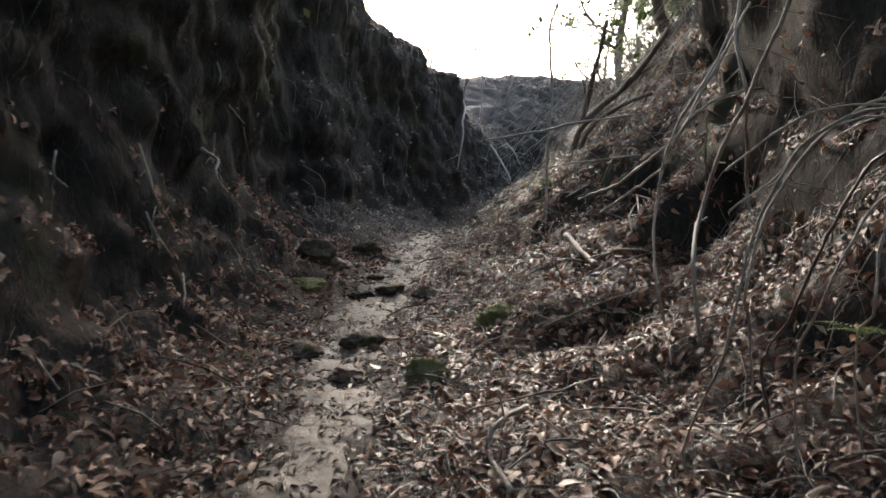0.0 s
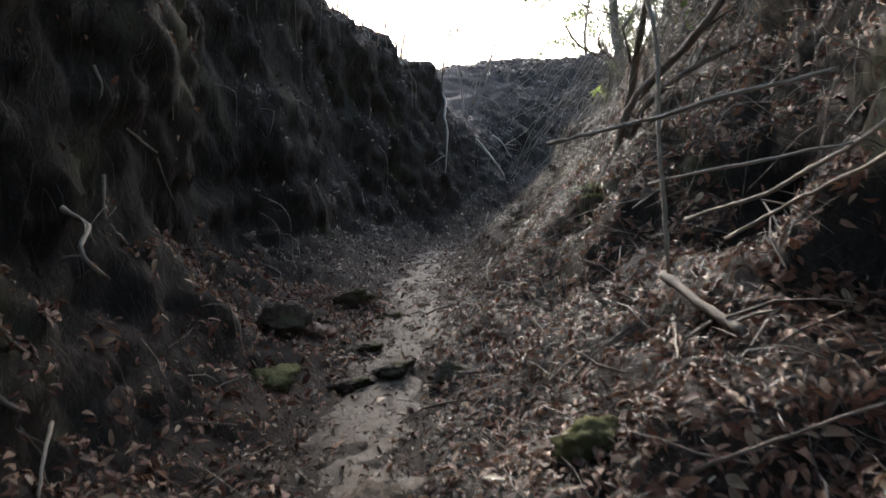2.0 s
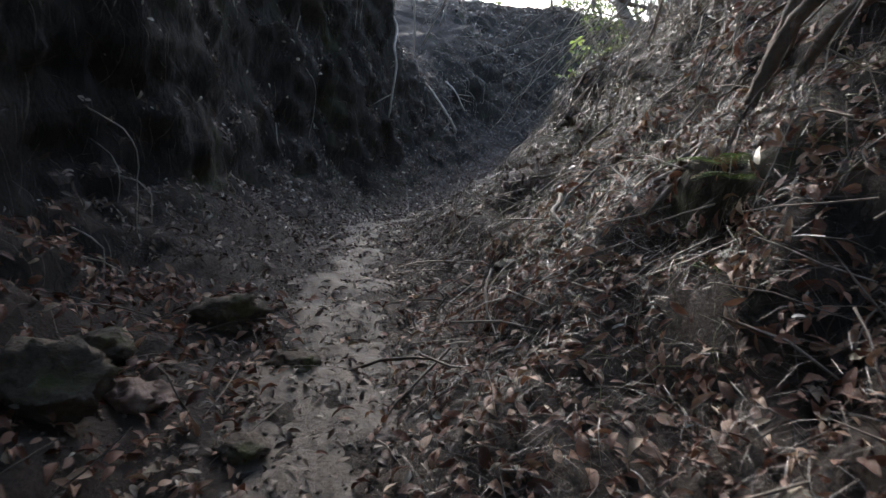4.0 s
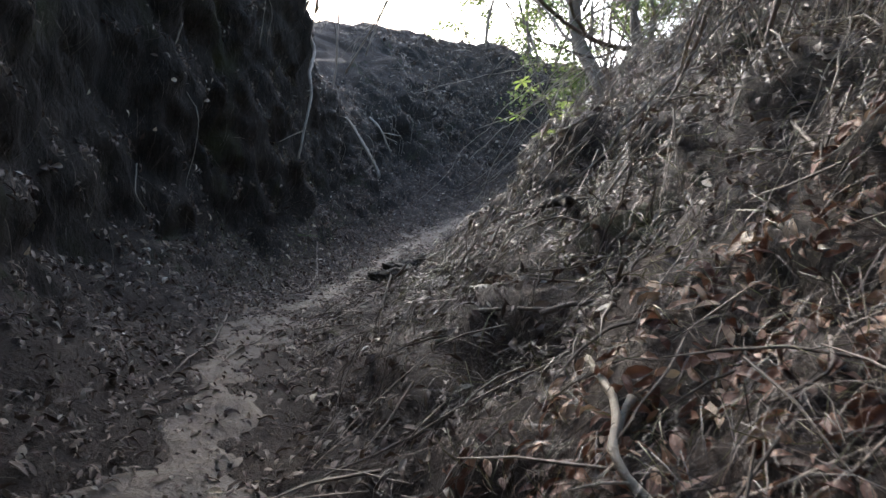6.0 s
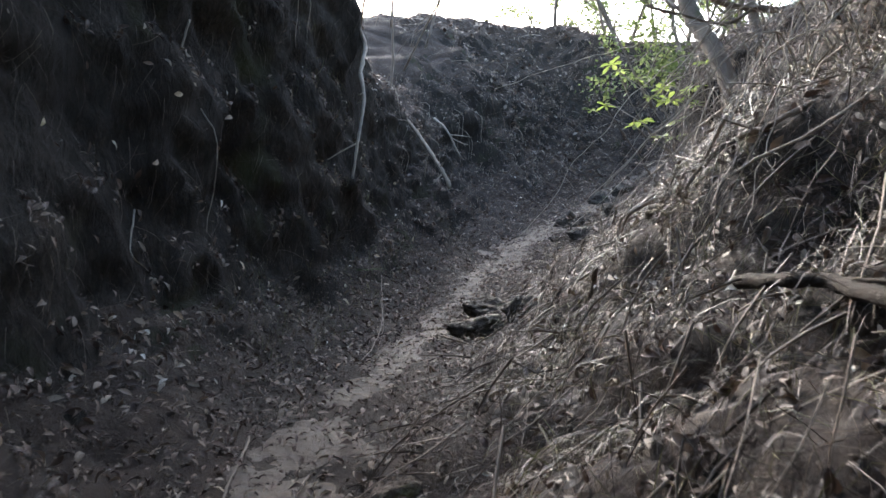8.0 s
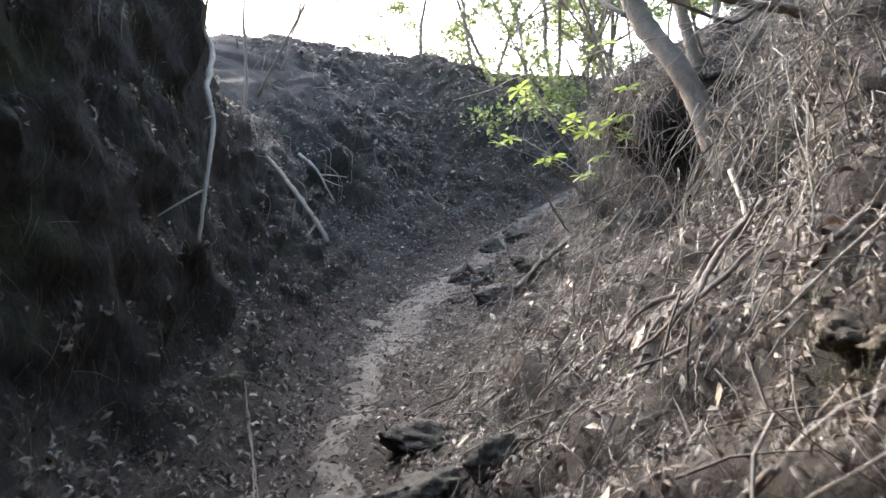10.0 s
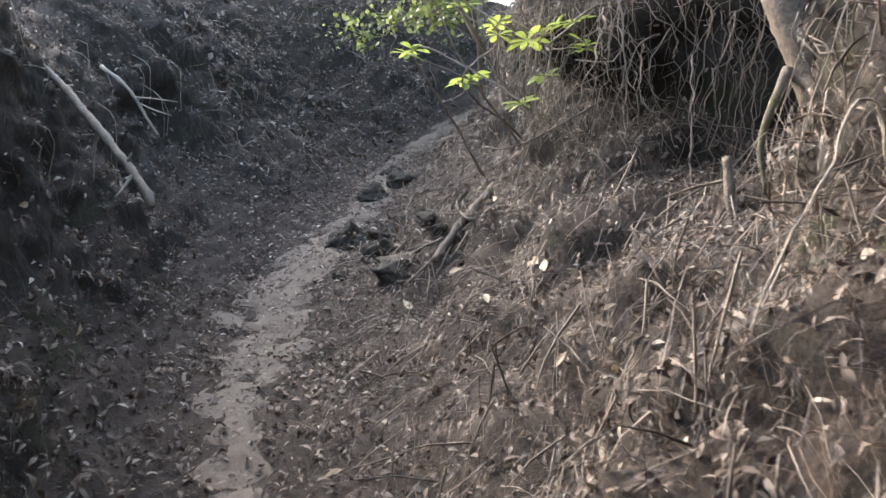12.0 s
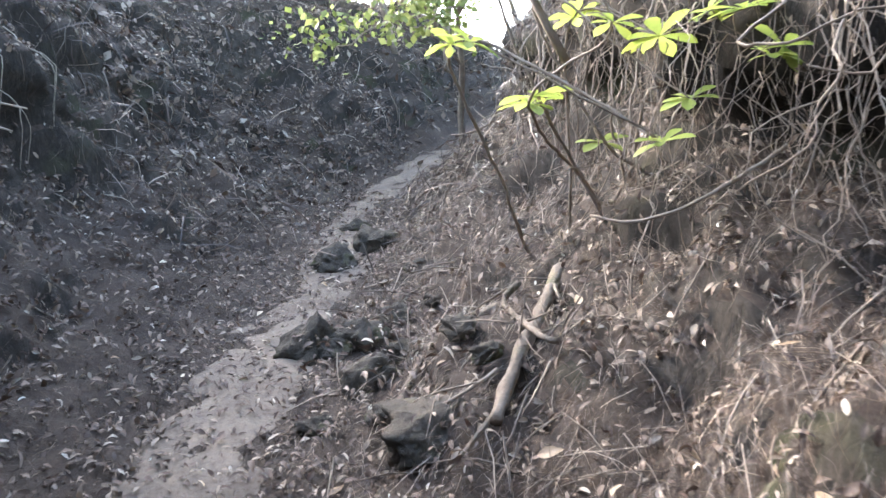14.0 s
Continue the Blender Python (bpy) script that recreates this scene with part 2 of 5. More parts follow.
RIGHT = {  # metres out from the trail's middle and up from it
    4.7: [(0.3, 0), (0.7, 0.03), (1.15, 0.08), (1.6, 0.18), (2.0, 0.4), (2.3, 0.75), (2.6, 1.5), (2.5, 2.4), (2.6, 3.2), (4.5, 4.0), (10, 4.8), (30, 6.5), (400, 40)],
    6.1: [(0.3, 0), (0.7, 0.06), (1.1, 0.2), (1.55, 0.52), (2.0, 0.84), (2.4, 1.3), (2.65, 1.95), (2.6, 2.7), (2.8, 3.4), (4.5, 4.1), (10, 4.8), (30, 6.5), (400, 40)],
    9.0: [(0.3, 0), (0.6, 0.12), (1.1, 0.45), (1.6, 0.95), (2.0, 1.3), (2.6, 1.8), (3.1, 2.5), (3.6, 3.1), (4.4, 3.7), (6, 4.2), (10, 4.8), (30, 6.5), (400, 40)],
    12.0: [(0.3, 0), (0.6, 0.12), (1.1, 0.45), (1.5, 0.85), (1.9, 1.2), (2.5, 1.7), (2.9, 2.3), (3.4, 2.9), (4.2, 3.5), (6, 4.1), (10, 4.8), (30, 6.5), (400, 40)],
    15.2: [(0.3, 0), (0.7, 0.08), (1.1, 0.36), (1.6, 0.75), (2.0, 1.1), (2.3, 1.5), (2.6, 2.0), (3.2, 2.6), (3.8, 3.2), (5, 3.9), (10, 5), (30, 6.5), (400, 40)],
    16.6: [(0.3, 0), (0.7, 0.04), (1.1, 0.26), (1.6, 0.58), (2.0, 0.88), (2.35, 1.08), (2.5, 1.5), (2.7, 1.85), (3.3, 2.5), (4.2, 3.3), (10, 4.8), (30, 6.5), (400, 40)],
    17.7: [(0.35, 0), (0.8, 0.04), (1.25, 0.28), (1.7, 0.55), (2.2, 0.78), (3.0, 0.93), (3.8, 1.1), (4.1, 1.8), (3.45, 2.45), (4.4, 3.1), (10, 4.6), (30, 6), (400, 40)],
    19.2: [(0.35, 0), (0.85, 0.05), (1.3, 0.25), (1.75, 0.5), (2.1, 0.72), (2.45, 0.95), (3.0, 1.5), (2.6, 2.1), (2.8, 2.5), (4.4, 3.2), (10, 4.6), (30, 6), (400, 40)],
    20.5: [(0.35, 0), (0.75, 0.08), (1.1, 0.25), (1.4, 0.42), (1.7, 0.6), (2.0, 0.85), (2.5, 1.4), (2.15, 2.0), (2.35, 2.4), (4.0, 3.1), (10, 4.4), (30, 6), (400, 40)],
    22.4: [(0.3, 0), (0.6, 0.08), (0.8, 0.2), (1.0, 0.35), (1.2, 0.5), (1.45, 0.8), (1.8, 1.3), (1.55, 1.8), (1.9, 2.2), (3.6, 2.9), (10, 4.2), (30, 6), (400, 40)],
    24.0: [(0.35, 0), (0.6, 0.1), (0.85, 0.25), (1.1, 0.45), (1.3, 0.65), (1.55, 0.95), (1.85, 1.4), (1.75, 1.8), (2.2, 2.2), (4.0, 2.9), (10, 4.0), (30, 6), (400, 40)],
    34.0: [(0.5, 0), (1, 0.1), (2, 0.2), (3, 0.3), (4, 0.4), (5, 0.5), (6, 0.5), (7, 0.5), (8, 0.5), (9, 0.5), (12, 0.4), (30, 0), (400, -10)],
}
LEFT = {
    4.0: [(0.3, 0), (0.65, 0.06), (1.0, 0.2), (1.2, 0.45), (1.42, 1.1), (1.4, 2.1), (1.15, 3.2), (1.25, 3.8), (2.2, 4.2), (5, 4.9), (10, 5.4), (30, 6.5), (400, 40)],
    7.0: [(0.3, 0), (0.6, 0.08), (0.85, 0.2), (1.05, 0.5), (1.3, 1.1), (1.28, 2.1), (1.08, 3.2), (1.2, 3.8), (2.2, 4.2), (5, 4.9), (10, 5.4), (30, 6.5), (400, 40)],
    9.2: [(0.3, 0), (0.7, 0.1), (1.1, 0.2), (1.5, 0.5), (1.6, 1.1), (1.62, 2.1), (1.55, 3.2), (1.7, 3.8), (2.4, 4.2), (5, 4.8), (10, 5.3), (30, 6.5), (400, 40)],
    11.0: [(0.3, 0), (0.55, 0.07), (0.8, 0.17), (1.05, 0.45), (1.15, 1.1), (1.2, 2.1), (1.2, 3.2), (1.4, 3.75), (2.2, 4.1), (5, 4.6), (10, 5), (30, 6.5), (400, 40)],
    13.2: [(0.3, 0), (0.6, 0.07), (0.9, 0.17), (1.15, 0.45), (1.25, 1.1), (1.3, 2.1), (1.25, 3.1), (1.4, 3.5), (2.2, 3.8), (5, 4.2), (10, 4.7), (30, 6), (400, 40)],
    16.4: [(0.3, 0), (0.5, 0.07), (0.75, 0.2), (0.95, 0.5), (1.02, 1.0), (1.08, 1.9), (1.1, 2.85), (1.22, 3.25), (2.0, 3.5), (5, 3.8), (10, 4.2), (30, 6), (400, 40)],
    17.8: [(0.3, 0), (0.6, 0.09), (0.85, 0.28), (1.02, 0.65), (1.12, 1.1), (1.22, 1.7), (1.3, 2.3), (1.45, 2.5), (2.1, 2.75), (5, 3.2), (10, 4), (30, 6), (400, 40)],
    19.2: [(0.3, 0), (0.6, 0.1), (0.9, 0.35), (1.1, 0.8), (1.25, 1.2), (1.4, 1.6), (1.5, 1.95), (1.7, 2.15), (2.3, 2.4), (5, 3.0), (10, 4), (30, 6), (400, 40)],
    21.0: [(0.35, 0), (0.8, 0.12), (1.3, 0.35), (1.8, 0.75), (2.1, 1.2), (2.2, 1.7), (2.5, 2.3), (2.9, 2.8), (3.5, 3.2), (5, 3.6), (10, 4), (30, 6), (400, 40)],
    24.0: [(0.35, 0), (0.8, 0.15), (1.2, 0.4), (1.6, 0.8), (2.0, 1.3), (2.5, 1.9), (3.0, 2.6), (3.7, 3.3), (4.6, 3.85), (6, 3.8), (10, 3.4), (30, 5), (400, 40)],
    24.6: [(0.35, 0), (0.7, 0.22), (1.0, 0.65), (1.4, 1.2), (2.0, 2.1), (2.5, 2.7), (3.0, 3.1), (3.7, 3.4), (4.6, 3.5), (6, 3.3), (10, 2.8), (30, 3), (400, 30)],
    25.8: [(0.35, 0), (0.7, 0.25), (1.0, 0.7), (1.4, 1.1), (2.0, 1.6), (2.5, 2.0), (3.0, 2.2), (3.7, 2.3), (4.6, 2.3), (6, 2.1), (10, 1.5), (30, -2), (400, -20)],
    29.0: [(0.5, 0), (1, 0.1), (1.6, 0.3), (2.2, 0.5), (2.8, 0.6), (3.4, 0.6), (4.0, 0.5), (5, 0.2), (6, -0.3), (7, -0.8), (12, -3), (30, -6), (400, -20)],
    45.0: [(0.5, 0), (1, 0.1), (1.6, 0.2), (2.2, 0.2), (2.8, 0.2), (3.4, 0.1), (4.0, 0), (5, -0.2), (6, -0.5), (7, -1), (12, -3), (30, -6), (400, -20)],
}
SPANS = [4, 4, 6, 6, 8, 12, 12, 8, 8, 6, 8, 5, 6]  # divisions from knot to knot, from the trail outwards

row_y = np.concatenate([np.arange(-10, -0.5, 0.25), np.arange(-0.5, 26, 0.075), np.arange(26, 40, 0.35), np.geomspace(40, 300, 20)])
fine_y = np.arange(-12, 300, 0.1)
fine_x, fine_z = np.interp(fine_y, COURSE[:, 0], COURSE[:, 1]), np.interp(fine_y, COURSE[:, 0], COURSE[:, 2])
bell = np.exp(-0.5 * (np.arange(-12, 13) * 0.1 / 0.45) ** 2)
bell /= bell.sum()
fine_x = np.convolve(np.pad(fine_x, 12, "edge"), bell, "valid")
fine_z = np.convolve(np.pad(fine_z, 12, "edge"), bell, "valid")
slope = np.convolve(np.pad(np.gradient(fine_x, 0.1), 12, "edge"), bell, "valid")


def profile(table, y):
    keys = sorted(table)
    k = min(max(int(np.searchsorted(keys, y)) - 1, 0), len(keys) - 2)
    w = min(max((y - keys[k]) / (keys[k + 1] - keys[k]), 0), 1)
    w = w * w * (3 - 2 * w)
    knots = np.array(table[keys[k]], float) * (1 - w) + np.array(table[keys[k + 1]], float) * w
    knots = np.vstack([(0, 0), knots])
    u = np.concatenate([np.linspace(i, i + 1, n, endpoint=False) for i, n in enumerate(SPANS)] + [[len(SPANS)]])
    i = np.arange(len(knots))
    return np.stack([np.interp(u, i, knots[:, 0]), np.interp(u, i, knots[:, 1])], axis=1)


HOLLOWS = [(Vector((2.08, 5.60, 2.48)), 0.5, 0.5), (Vector((2.09, 6.69, 2.65)), 0.45, 0.4), (Vector((3.74, 14.66, 4.39)), 0.5, 0.55), (Vector((3.67, 14.95, 4.08)), 0.25, 0.12), (Vector((2.15, 11.32, 3.67)), 0.35, 0.28), (Vector((1.40, 10.53, 2.92)), 0.2, 0.1), (Vector((4.70, 17.36, 4.65)), 0.7, 0.6), (Vector((2.01, 12.13, 3.30)), 0.25, 0.12), (Vector((3.73, 15.60, 3.83)), 0.2, 0.1), (Vector((2.6, 20.9, 4.3)), 0.45, 0.45), (Vector((1.6, 19.6, 3.9)), 0.35, 0.25)]  # undercut pits in the banks


def land():
    """Rows of points across the gully; each row keeps its places out from the trail and up from it."""
    rows, outs, ups = [], [], []
    for y in row_y:
        x, z, s = (np.interp(y, fine_y, a) for a in (fine_x, fine_z, slope))
        n = np.array([1, -s]) / math.hypot(1, s)
        left, right = profile(LEFT, y), profile(RIGHT, y)
        d = np.concatenate([-left[:0:-1, 0], right[:, 0]])
        h = np.concatenate([left[:0:-1, 1], right[:, 1]])
        near = np.clip(d, -3.5, 3.5)
        far = d - near
        rows.append(np.stack([x + n[0] * near + far * 0.97, y + n[1] * near - far * 0.25, z + h], axis=1))
        outs.append(d)
        ups.append(h)
    p, d, h = np.array(rows), np.array(outs), np.array(ups)
    nrm = np.cross(np.gradient(p, axis=1), np.gradient(p, axis=0))
    nrm /= np.linalg.norm(nrm, axis=2)[:, :, None] + 1e-9
    for i in range(p.shape[0]):
        if row_y[i] > 60:
            continue
        for j in range(p.shape[1]):
            q = Vector(p[i, j])
            calm = min(1.0, 0.18 + max(0.0, abs(d[i, j]) - 0.25) * 0.9)
            ledge = 0.13 * noise.noise(Vector((q.x * 1.1, q.y * 1.6, q.z * 3.4))) if d[i, j] > 0.5 else 0.0
            lump = 0.17 * noise.fractal(q * 0.9, 0.8, 2.1, 3) + ledge + (0.1 if d[i, j] > 0 else 0.09) * noise.fractal(q * 3.7 + Vector((7, 3, 1)), 0.7, 2.1, 4)
            if abs(d[i, j]) > 8:
                lump *= 4
            if d[i, j] > 0:
                lump *= 0.45 + 0.55 * min(max((q.y - 5.2) / 2, 0), 1)
            p[i, j] += nrm[i, j] * calm * lump
            for centre, radius, depth in HOLLOWS:
                gap = (q - centre).length_squared / radius ** 2
                if gap < 4:
                    p[i, j] -= nrm[i, j] * depth * math.exp(-2 * gap)
    nrm = np.cross(np.gradient(p, axis=1), np.gradient(p, axis=0))
    nrm /= np.linalg.norm(nrm, axis=2)[:, :, None] + 1e-9
    return p, nrm, d, h


LAND, NORMAL, OUT, UP = land()
ROWS, COLS = OUT.shape
grid = np.arange(ROWS * COLS).reshape(ROWS, COLS)
quads = np.stack([grid[:-1, :-1], grid[:-1, 1:], grid[1:, 1:], grid[1:, :-1]], axis=-1).reshape(-1, 4)
ground = new("ground", mesh_of("ground", LAND.reshape(-1, 3), quads, (SOIL, EARTH)))
tagged(ground, "brown gully ground covered in dead leaves between steep earth banks", "ground", kind="structure")
face_out, face_y = OUT[:-1, :-1].ravel(), LAND[:-1, :-1, 1].ravel()
steep = (NORMAL[:-1, :-1, 2].ravel() < 0.55) & (((face_out < -0.6) & (face_out > -4)) | ((face_out > 1.3) & (face_out < 5)))
ground.data.polygons.foreach_set("material_index", steep.astype(np.int32))


def spot(y, d):
    """The point of the ground, and its normal, on the row at y, d metres out from the trail."""
    i = int(np.argmin(abs(row_y - y)))
    j = int(np.argmin(abs(OUT[i] - d)))
    return LAND[i, j].copy(), NORMAL[i, j].copy()


def sample(count, y0, y1, d0, d1, weight=None):
    """Random points on the ground between two rows and two distances out."""
    i0, i1 = int(np.searchsorted(row_y, y0)), int(np.searchsorted(row_y, y1))
    a = LAND[i0:i1]
    area = np.linalg.norm(np.cross(a[1:, :-1] - a[:-1, :-1], a[:-1, 1:] - a[:-1, :-1]), axis=2)
    d = OUT[i0:i1 - 1, :-1]
    w = area * ((d > d0) & (d < d1))
    if weight is not None:
        w = w * weight(a[:-1, :-1], d, NORMAL[i0:i1 - 1, :-1], UP[i0:i1 - 1, :-1])
    w = w.ravel() / w.sum()
    k = rng.choice(len(w), count, p=w)
    i, j = k // d.shape[1], k % d.shape[1]
    u, v = rng.random(count)[:, None], rng.random(count)[:, None]
    p = a[i, j] * (1 - u) * (1 - v) + a[i + 1, j] * u * (1 - v) + a[i, j + 1] * (1 - u) * v + a[i + 1, j + 1] * u * v
    return p, NORMAL[i0 + i, j]


# the trodden trail: a ribbon that dips under the litter at its ragged edges
trail_rows = np.arange(-4, 24.9, 0.06)
trail_verts = []
for y in trail_rows:
    i = int(np.clip(np.searchsorted(row_y, y) - 1, 0, ROWS - 2))
    w = (y - row_y[i]) / (row_y[i + 1] - row_y[i])
    base, out = LAND[i] * (1 - w) + LAND[i + 1] * w, OUT[i] * (1 - w) + OUT[i + 1] * w
    width = 0.12 + 0.1 * min(max((y - 3.0) / 2.5, 0), 1) + 0.16 * noise.noise((0.3, y * 0.8, 2.0)) + 0.12 * noise.noise((5.3, y * 3.1, 2.0)) - 0.06 * min(max((y - 10.5) / 2, 0), 1) + 0.2 * math.exp(-(((y - 20.3) / 1.6) ** 2))
    width = max(width, 0.1)
    side = 0.12 * noise.noise((9.1, y * 1.1, 4.0))
    for k in np.linspace(-1.35, 1.35, 15):
        d = side + k * width
        q = np.array([np.interp(d, out, base[:, a]) for a in range(3)])
        rise = 0.012 * (1 - (abs(k) / 1.0) ** 3) + 0.026 * noise.fractal(Vector(q) * 5.3, 0.8, 2.1, 4)
        trail_verts.append(q + np.array([0, 0, rise]))
n = len(trail_rows)
tg = np.arange(n * 15).reshape(n, 15)
trail = new("trail", mesh_of("trail", trail_verts, np.stack([tg[:-1, :-1], tg[:-1, 1:], tg[1:, 1:], tg[1:, :-1]], axis=-1).reshape(-1, 4), (TRAIL,)))
tagged(trail, "narrow trodden grey dirt trail winding up the gully", "trail", kind="structure")

# ---- litter ----
u = np.array([0, 0.22, 0.5, 0.78, 1.0])
half = np.array([0.03, 0.17, 0.2, 0.12, 0.01])
leaf_v = np.array([(x - 0.5, s * w * 0.9, 0.14 * abs(s) * w * 3 + 0.13 * math.sin(x * 3.1) + 0.03 * s * math.sin(x * 9)) for x, w in zip(u, half) for s in (-1, 0, 1)])
leaf_f = [[r * 3 + c, (r + 1) * 3 + c, (r + 1) * 3 + c + 1, r * 3 + c + 1] for r in range(4) for c in range(2)]
blade_v = np.array([(x - 0.5, s * w, 0.16 * math.sin(x * 3.14) - 0.02) for x, w in zip((0, 0.33, 0.67, 1), (0.004, 0.005, 0.004, 0.0015)) for s in (-1, 1)])
blade_f = [[r * 2, (r + 1) * 2, (r + 1) * 2 + 1, r * 2 + 1] for r in range(3)]


def litter(name, template, faces, count, area, mat, size, tilt, lift, label, category, weight=None, spin=None):
    p, nr = sample(count, *area, weight)
    s = rng.uniform(size[0], size[1], count)
    sizes = np.stack([s, s * rng.uniform(0.7, 1.3, count), s * rng.uniform(0.3, 1.8, count)], axis=1)
    p = p + nr * rng.uniform(lift[0], lift[1], count)[:, None]
    v, f = scatter(template, faces, p, turns(nr, count, tilt, spin), sizes)
    return thing(name, v, f, mat, label, category, kind="stuff")


def off_trail(p, d, nr, h):
    return np.clip((abs(d) - 0.12) * 2.2, 0.05, 1) * np.where((d < -0.45) & (p[:, :, 1] < 9), 0.6, 1) * np.where(nr[:, :, 2] < 0.4, np.where(d < 0, 0.015, np.where((p[:, :, 1] < 8.5) | (p[:, :, 1] > 16.5), 0.08, 0.5)), 1)


crumb_v = np.array([(1, 0, 0), (-0.9, 0.1, 0), (0.1, 0.8, 0), (0, -0.9, 0.1), (0, 0.1, 0.6), (0.1, 0, -0.5)]) * 0.5
crumb_f = [[0, 2, 4], [2, 1, 4], [1, 3, 4], [3, 0, 4], [2, 0, 5], [1, 2, 5], [3, 1, 5], [0, 3, 5]]
twig_v = np.array([(x - 0.5, w * math.cos(a) + 0.03 * math.sin(x * 5), w * math.sin(a) + 0.05 * math.sin(x * 3.1)) for x, w in zip((0, 0.4, 0.7, 1), (0.011, 0.010, 0.008, 0.004)) for a in (0.5, 2.6, 4.7)])
twig_f = [[r * 3 + c, (r + 1) * 3 + c, (r + 1) * 3 + (c + 1) % 3, r * 3 + (c + 1) % 3] for r in range(3) for c in range(3)]
DOWN = np.array([-0.75, -0.25, -0.6])

dot_v = np.array([(-0.5, 0, 0), (0, -0.22, 0.05), (0.5, 0, 0.02), (0, 0.22, 0.05)])
dot_f = [[0, 1, 2, 3]]
litter("leaf_litter", leaf_v, leaf_f, 26000, (1.0, 9.5, -1.5, 4.0), LEAF, (0.03, 0.09), 0.5, (0.004, 0.03), "reddish brown dead leaves lying thick on the gully floor", "leaf litter", off_trail)
litter("leaf_litter", leaf_v, leaf_f, 4500, (1.0, 6.0, -1.3, 2.5), LEAF, (0.03, 0.1), 0.3, (0.015, 0.04), "broad brown dead leaves lying loose on top of the litter", "leaf litter", off_trail)
litter("leaf_litter", leaf_v, leaf_f, 46000, (9.5, 25, -2.8, 4.2), BANK_LEAF, (0.028, 0.075), 0.5, (0.004, 0.035), "dull brown dead leaves and bark flakes on the banks", "leaf litter", off_trail)
litter("leaf_litter", leaf_v, leaf_f, 8000, (1.0, 24, -0.5, 0.5), BANK_LEAF, (0.02, 0.065), 0.3, (0.012, 0.03), "scattered dead leaves trodden into the trail", "leaf litter")
litter("leaf_litter", dot_v, dot_f, 22000, (22.5, 34.0, -9.0, 9.0), BANK_LEAF, (0.06, 0.16), 0.6, (0.0, 0.05), "dead leaves covering the ground beyond the bend", "leaf litter", lambda p, d, nr, h: (abs(d) > 0.6) + 0.25)
litter("undergrowth", blade_v * np.array([1, 2, 1]), blade_f, 14000, (21.5, 36.0, -9.0, 10.0), STRAW, (0.2, 0.6), 0.9, (0.0, 0.16), "dry grass and dead stems covering the slopes beyond the bend", "undergrowth", lambda p, d, nr, h: (abs(d) > 0.6) + 0.1)
litter("needle_litter", blade_v, blade_f, 26000, (1.0, 9.0, 0.1, 4.2), STRAW, (0.08, 0.24), 0.35, (0.004, 0.04), "fallen brown pine needles among the leaves", "needle litter", off_trail)
litter("needle_litter", blade_v, blade_f, 105000, (8.0, 25.0, 0.3, 4.2), STRAW, (0.05, 0.2), 0.6, (0.002, 0.06), "matted dry grass and pine needles on the steep bank", "needle litter", off_trail, DOWN)
litter("needle_litter", blade_v, blade_f, 24000, (9.0, 25.0, -3.2, -0.2), STRAW, (0.05, 0.16), 0.5, (0.002, 0.04), "short dry rootlets and needles below the earth wall", "needle litter", off_trail)
litter("twig_litter", twig_v, twig_f, 1100, (1.0, 9.0, -1.2, 4.0), TWIG, (0.12, 0.5), 0.25, (0.006, 0.05), "small broken twigs strewn over the leaves", "twig litter", off_trail)
litter("twig_litter", twig_v, twig_f, 3600, (8.0, 24.0, 0.3, 4.2), TWIG, (0.1, 0.5), 0.45, (0.01, 0.08), "thin grey twigs and root ends strewn over the bank", "twig litter", off_trail, DOWN)
litter("dry_grass", blade_v * np.array([1, 0.9, 1]), blade_f, 4500, (10.5, 19.0, 0.7, 3.6), STRAW, (0.14, 0.38), 0.7, (0.01, 0.07), "long pale dry grass stems matted on the bank", "dry grass", off_trail, DOWN)
litter("pale_chips", leaf_v, leaf_f, 1500, (8.5, 24.0, -2.4, 3.6), CHIPS, (0.018, 0.05), 0.6, (0.012, 0.05), "small pale leaf scraps and bark chips on the banks", "leaf scraps", off_trail)
litter("pale_chips", leaf_v, leaf_f, 260, (2.0, 8.5, -1.2, 3.2), CHIPS, (0.018, 0.05), 0.6, (0.012, 0.05), "small pale leaf scraps among the brown leaves", "leaf scraps", off_trail)
litter("grass_tufts", blade_v * np.array([1, 1.2, 2.2]), blade_f, 3800, (7.5, 13.5, 0.7, 2.9), OLIVE, (0.07, 0.2), 0.9, (0.01, 0.07), "curled olive grass blades growing on the bank", "grass", off_trail)
litter("grass_tufts", blade_v * np.array([1, 1.2, 1.6]), blade_f, 900, (13.5, 17.0, -1.15, -0.55), OLIVE, (0.07, 0.2), 0.9, (0.01, 0.07), "thin olive grass blades at the wall foot", "grass", off_trail, np.array([0.2, 0, 1.5]))
litter("soil_crumbs", crumb_v, crumb_f, 14000, (1.0, 25.0, -1.0, 0.8), TRAIL, (0.006, 0.028), 0.6, (0.0, 0.01), "dark earth crumbs and pebbles along the trail", "soil crumbs")
litter("wall_rootlets", blade_v, blade_f, 4000, (2.0, 22.0, -3.2, -0.9), BARK, (0.08, 0.3), 0.5, (0.0, 0.03), "fine rootlets hanging from the dark earth wall", "rootlets", lambda p, d, nr, h: (nr[:, :, 2] < 0.6) * 1.0, np.array([0.1, 0, -1.6]))


# ---- branches, roots and stones ----
made = 0


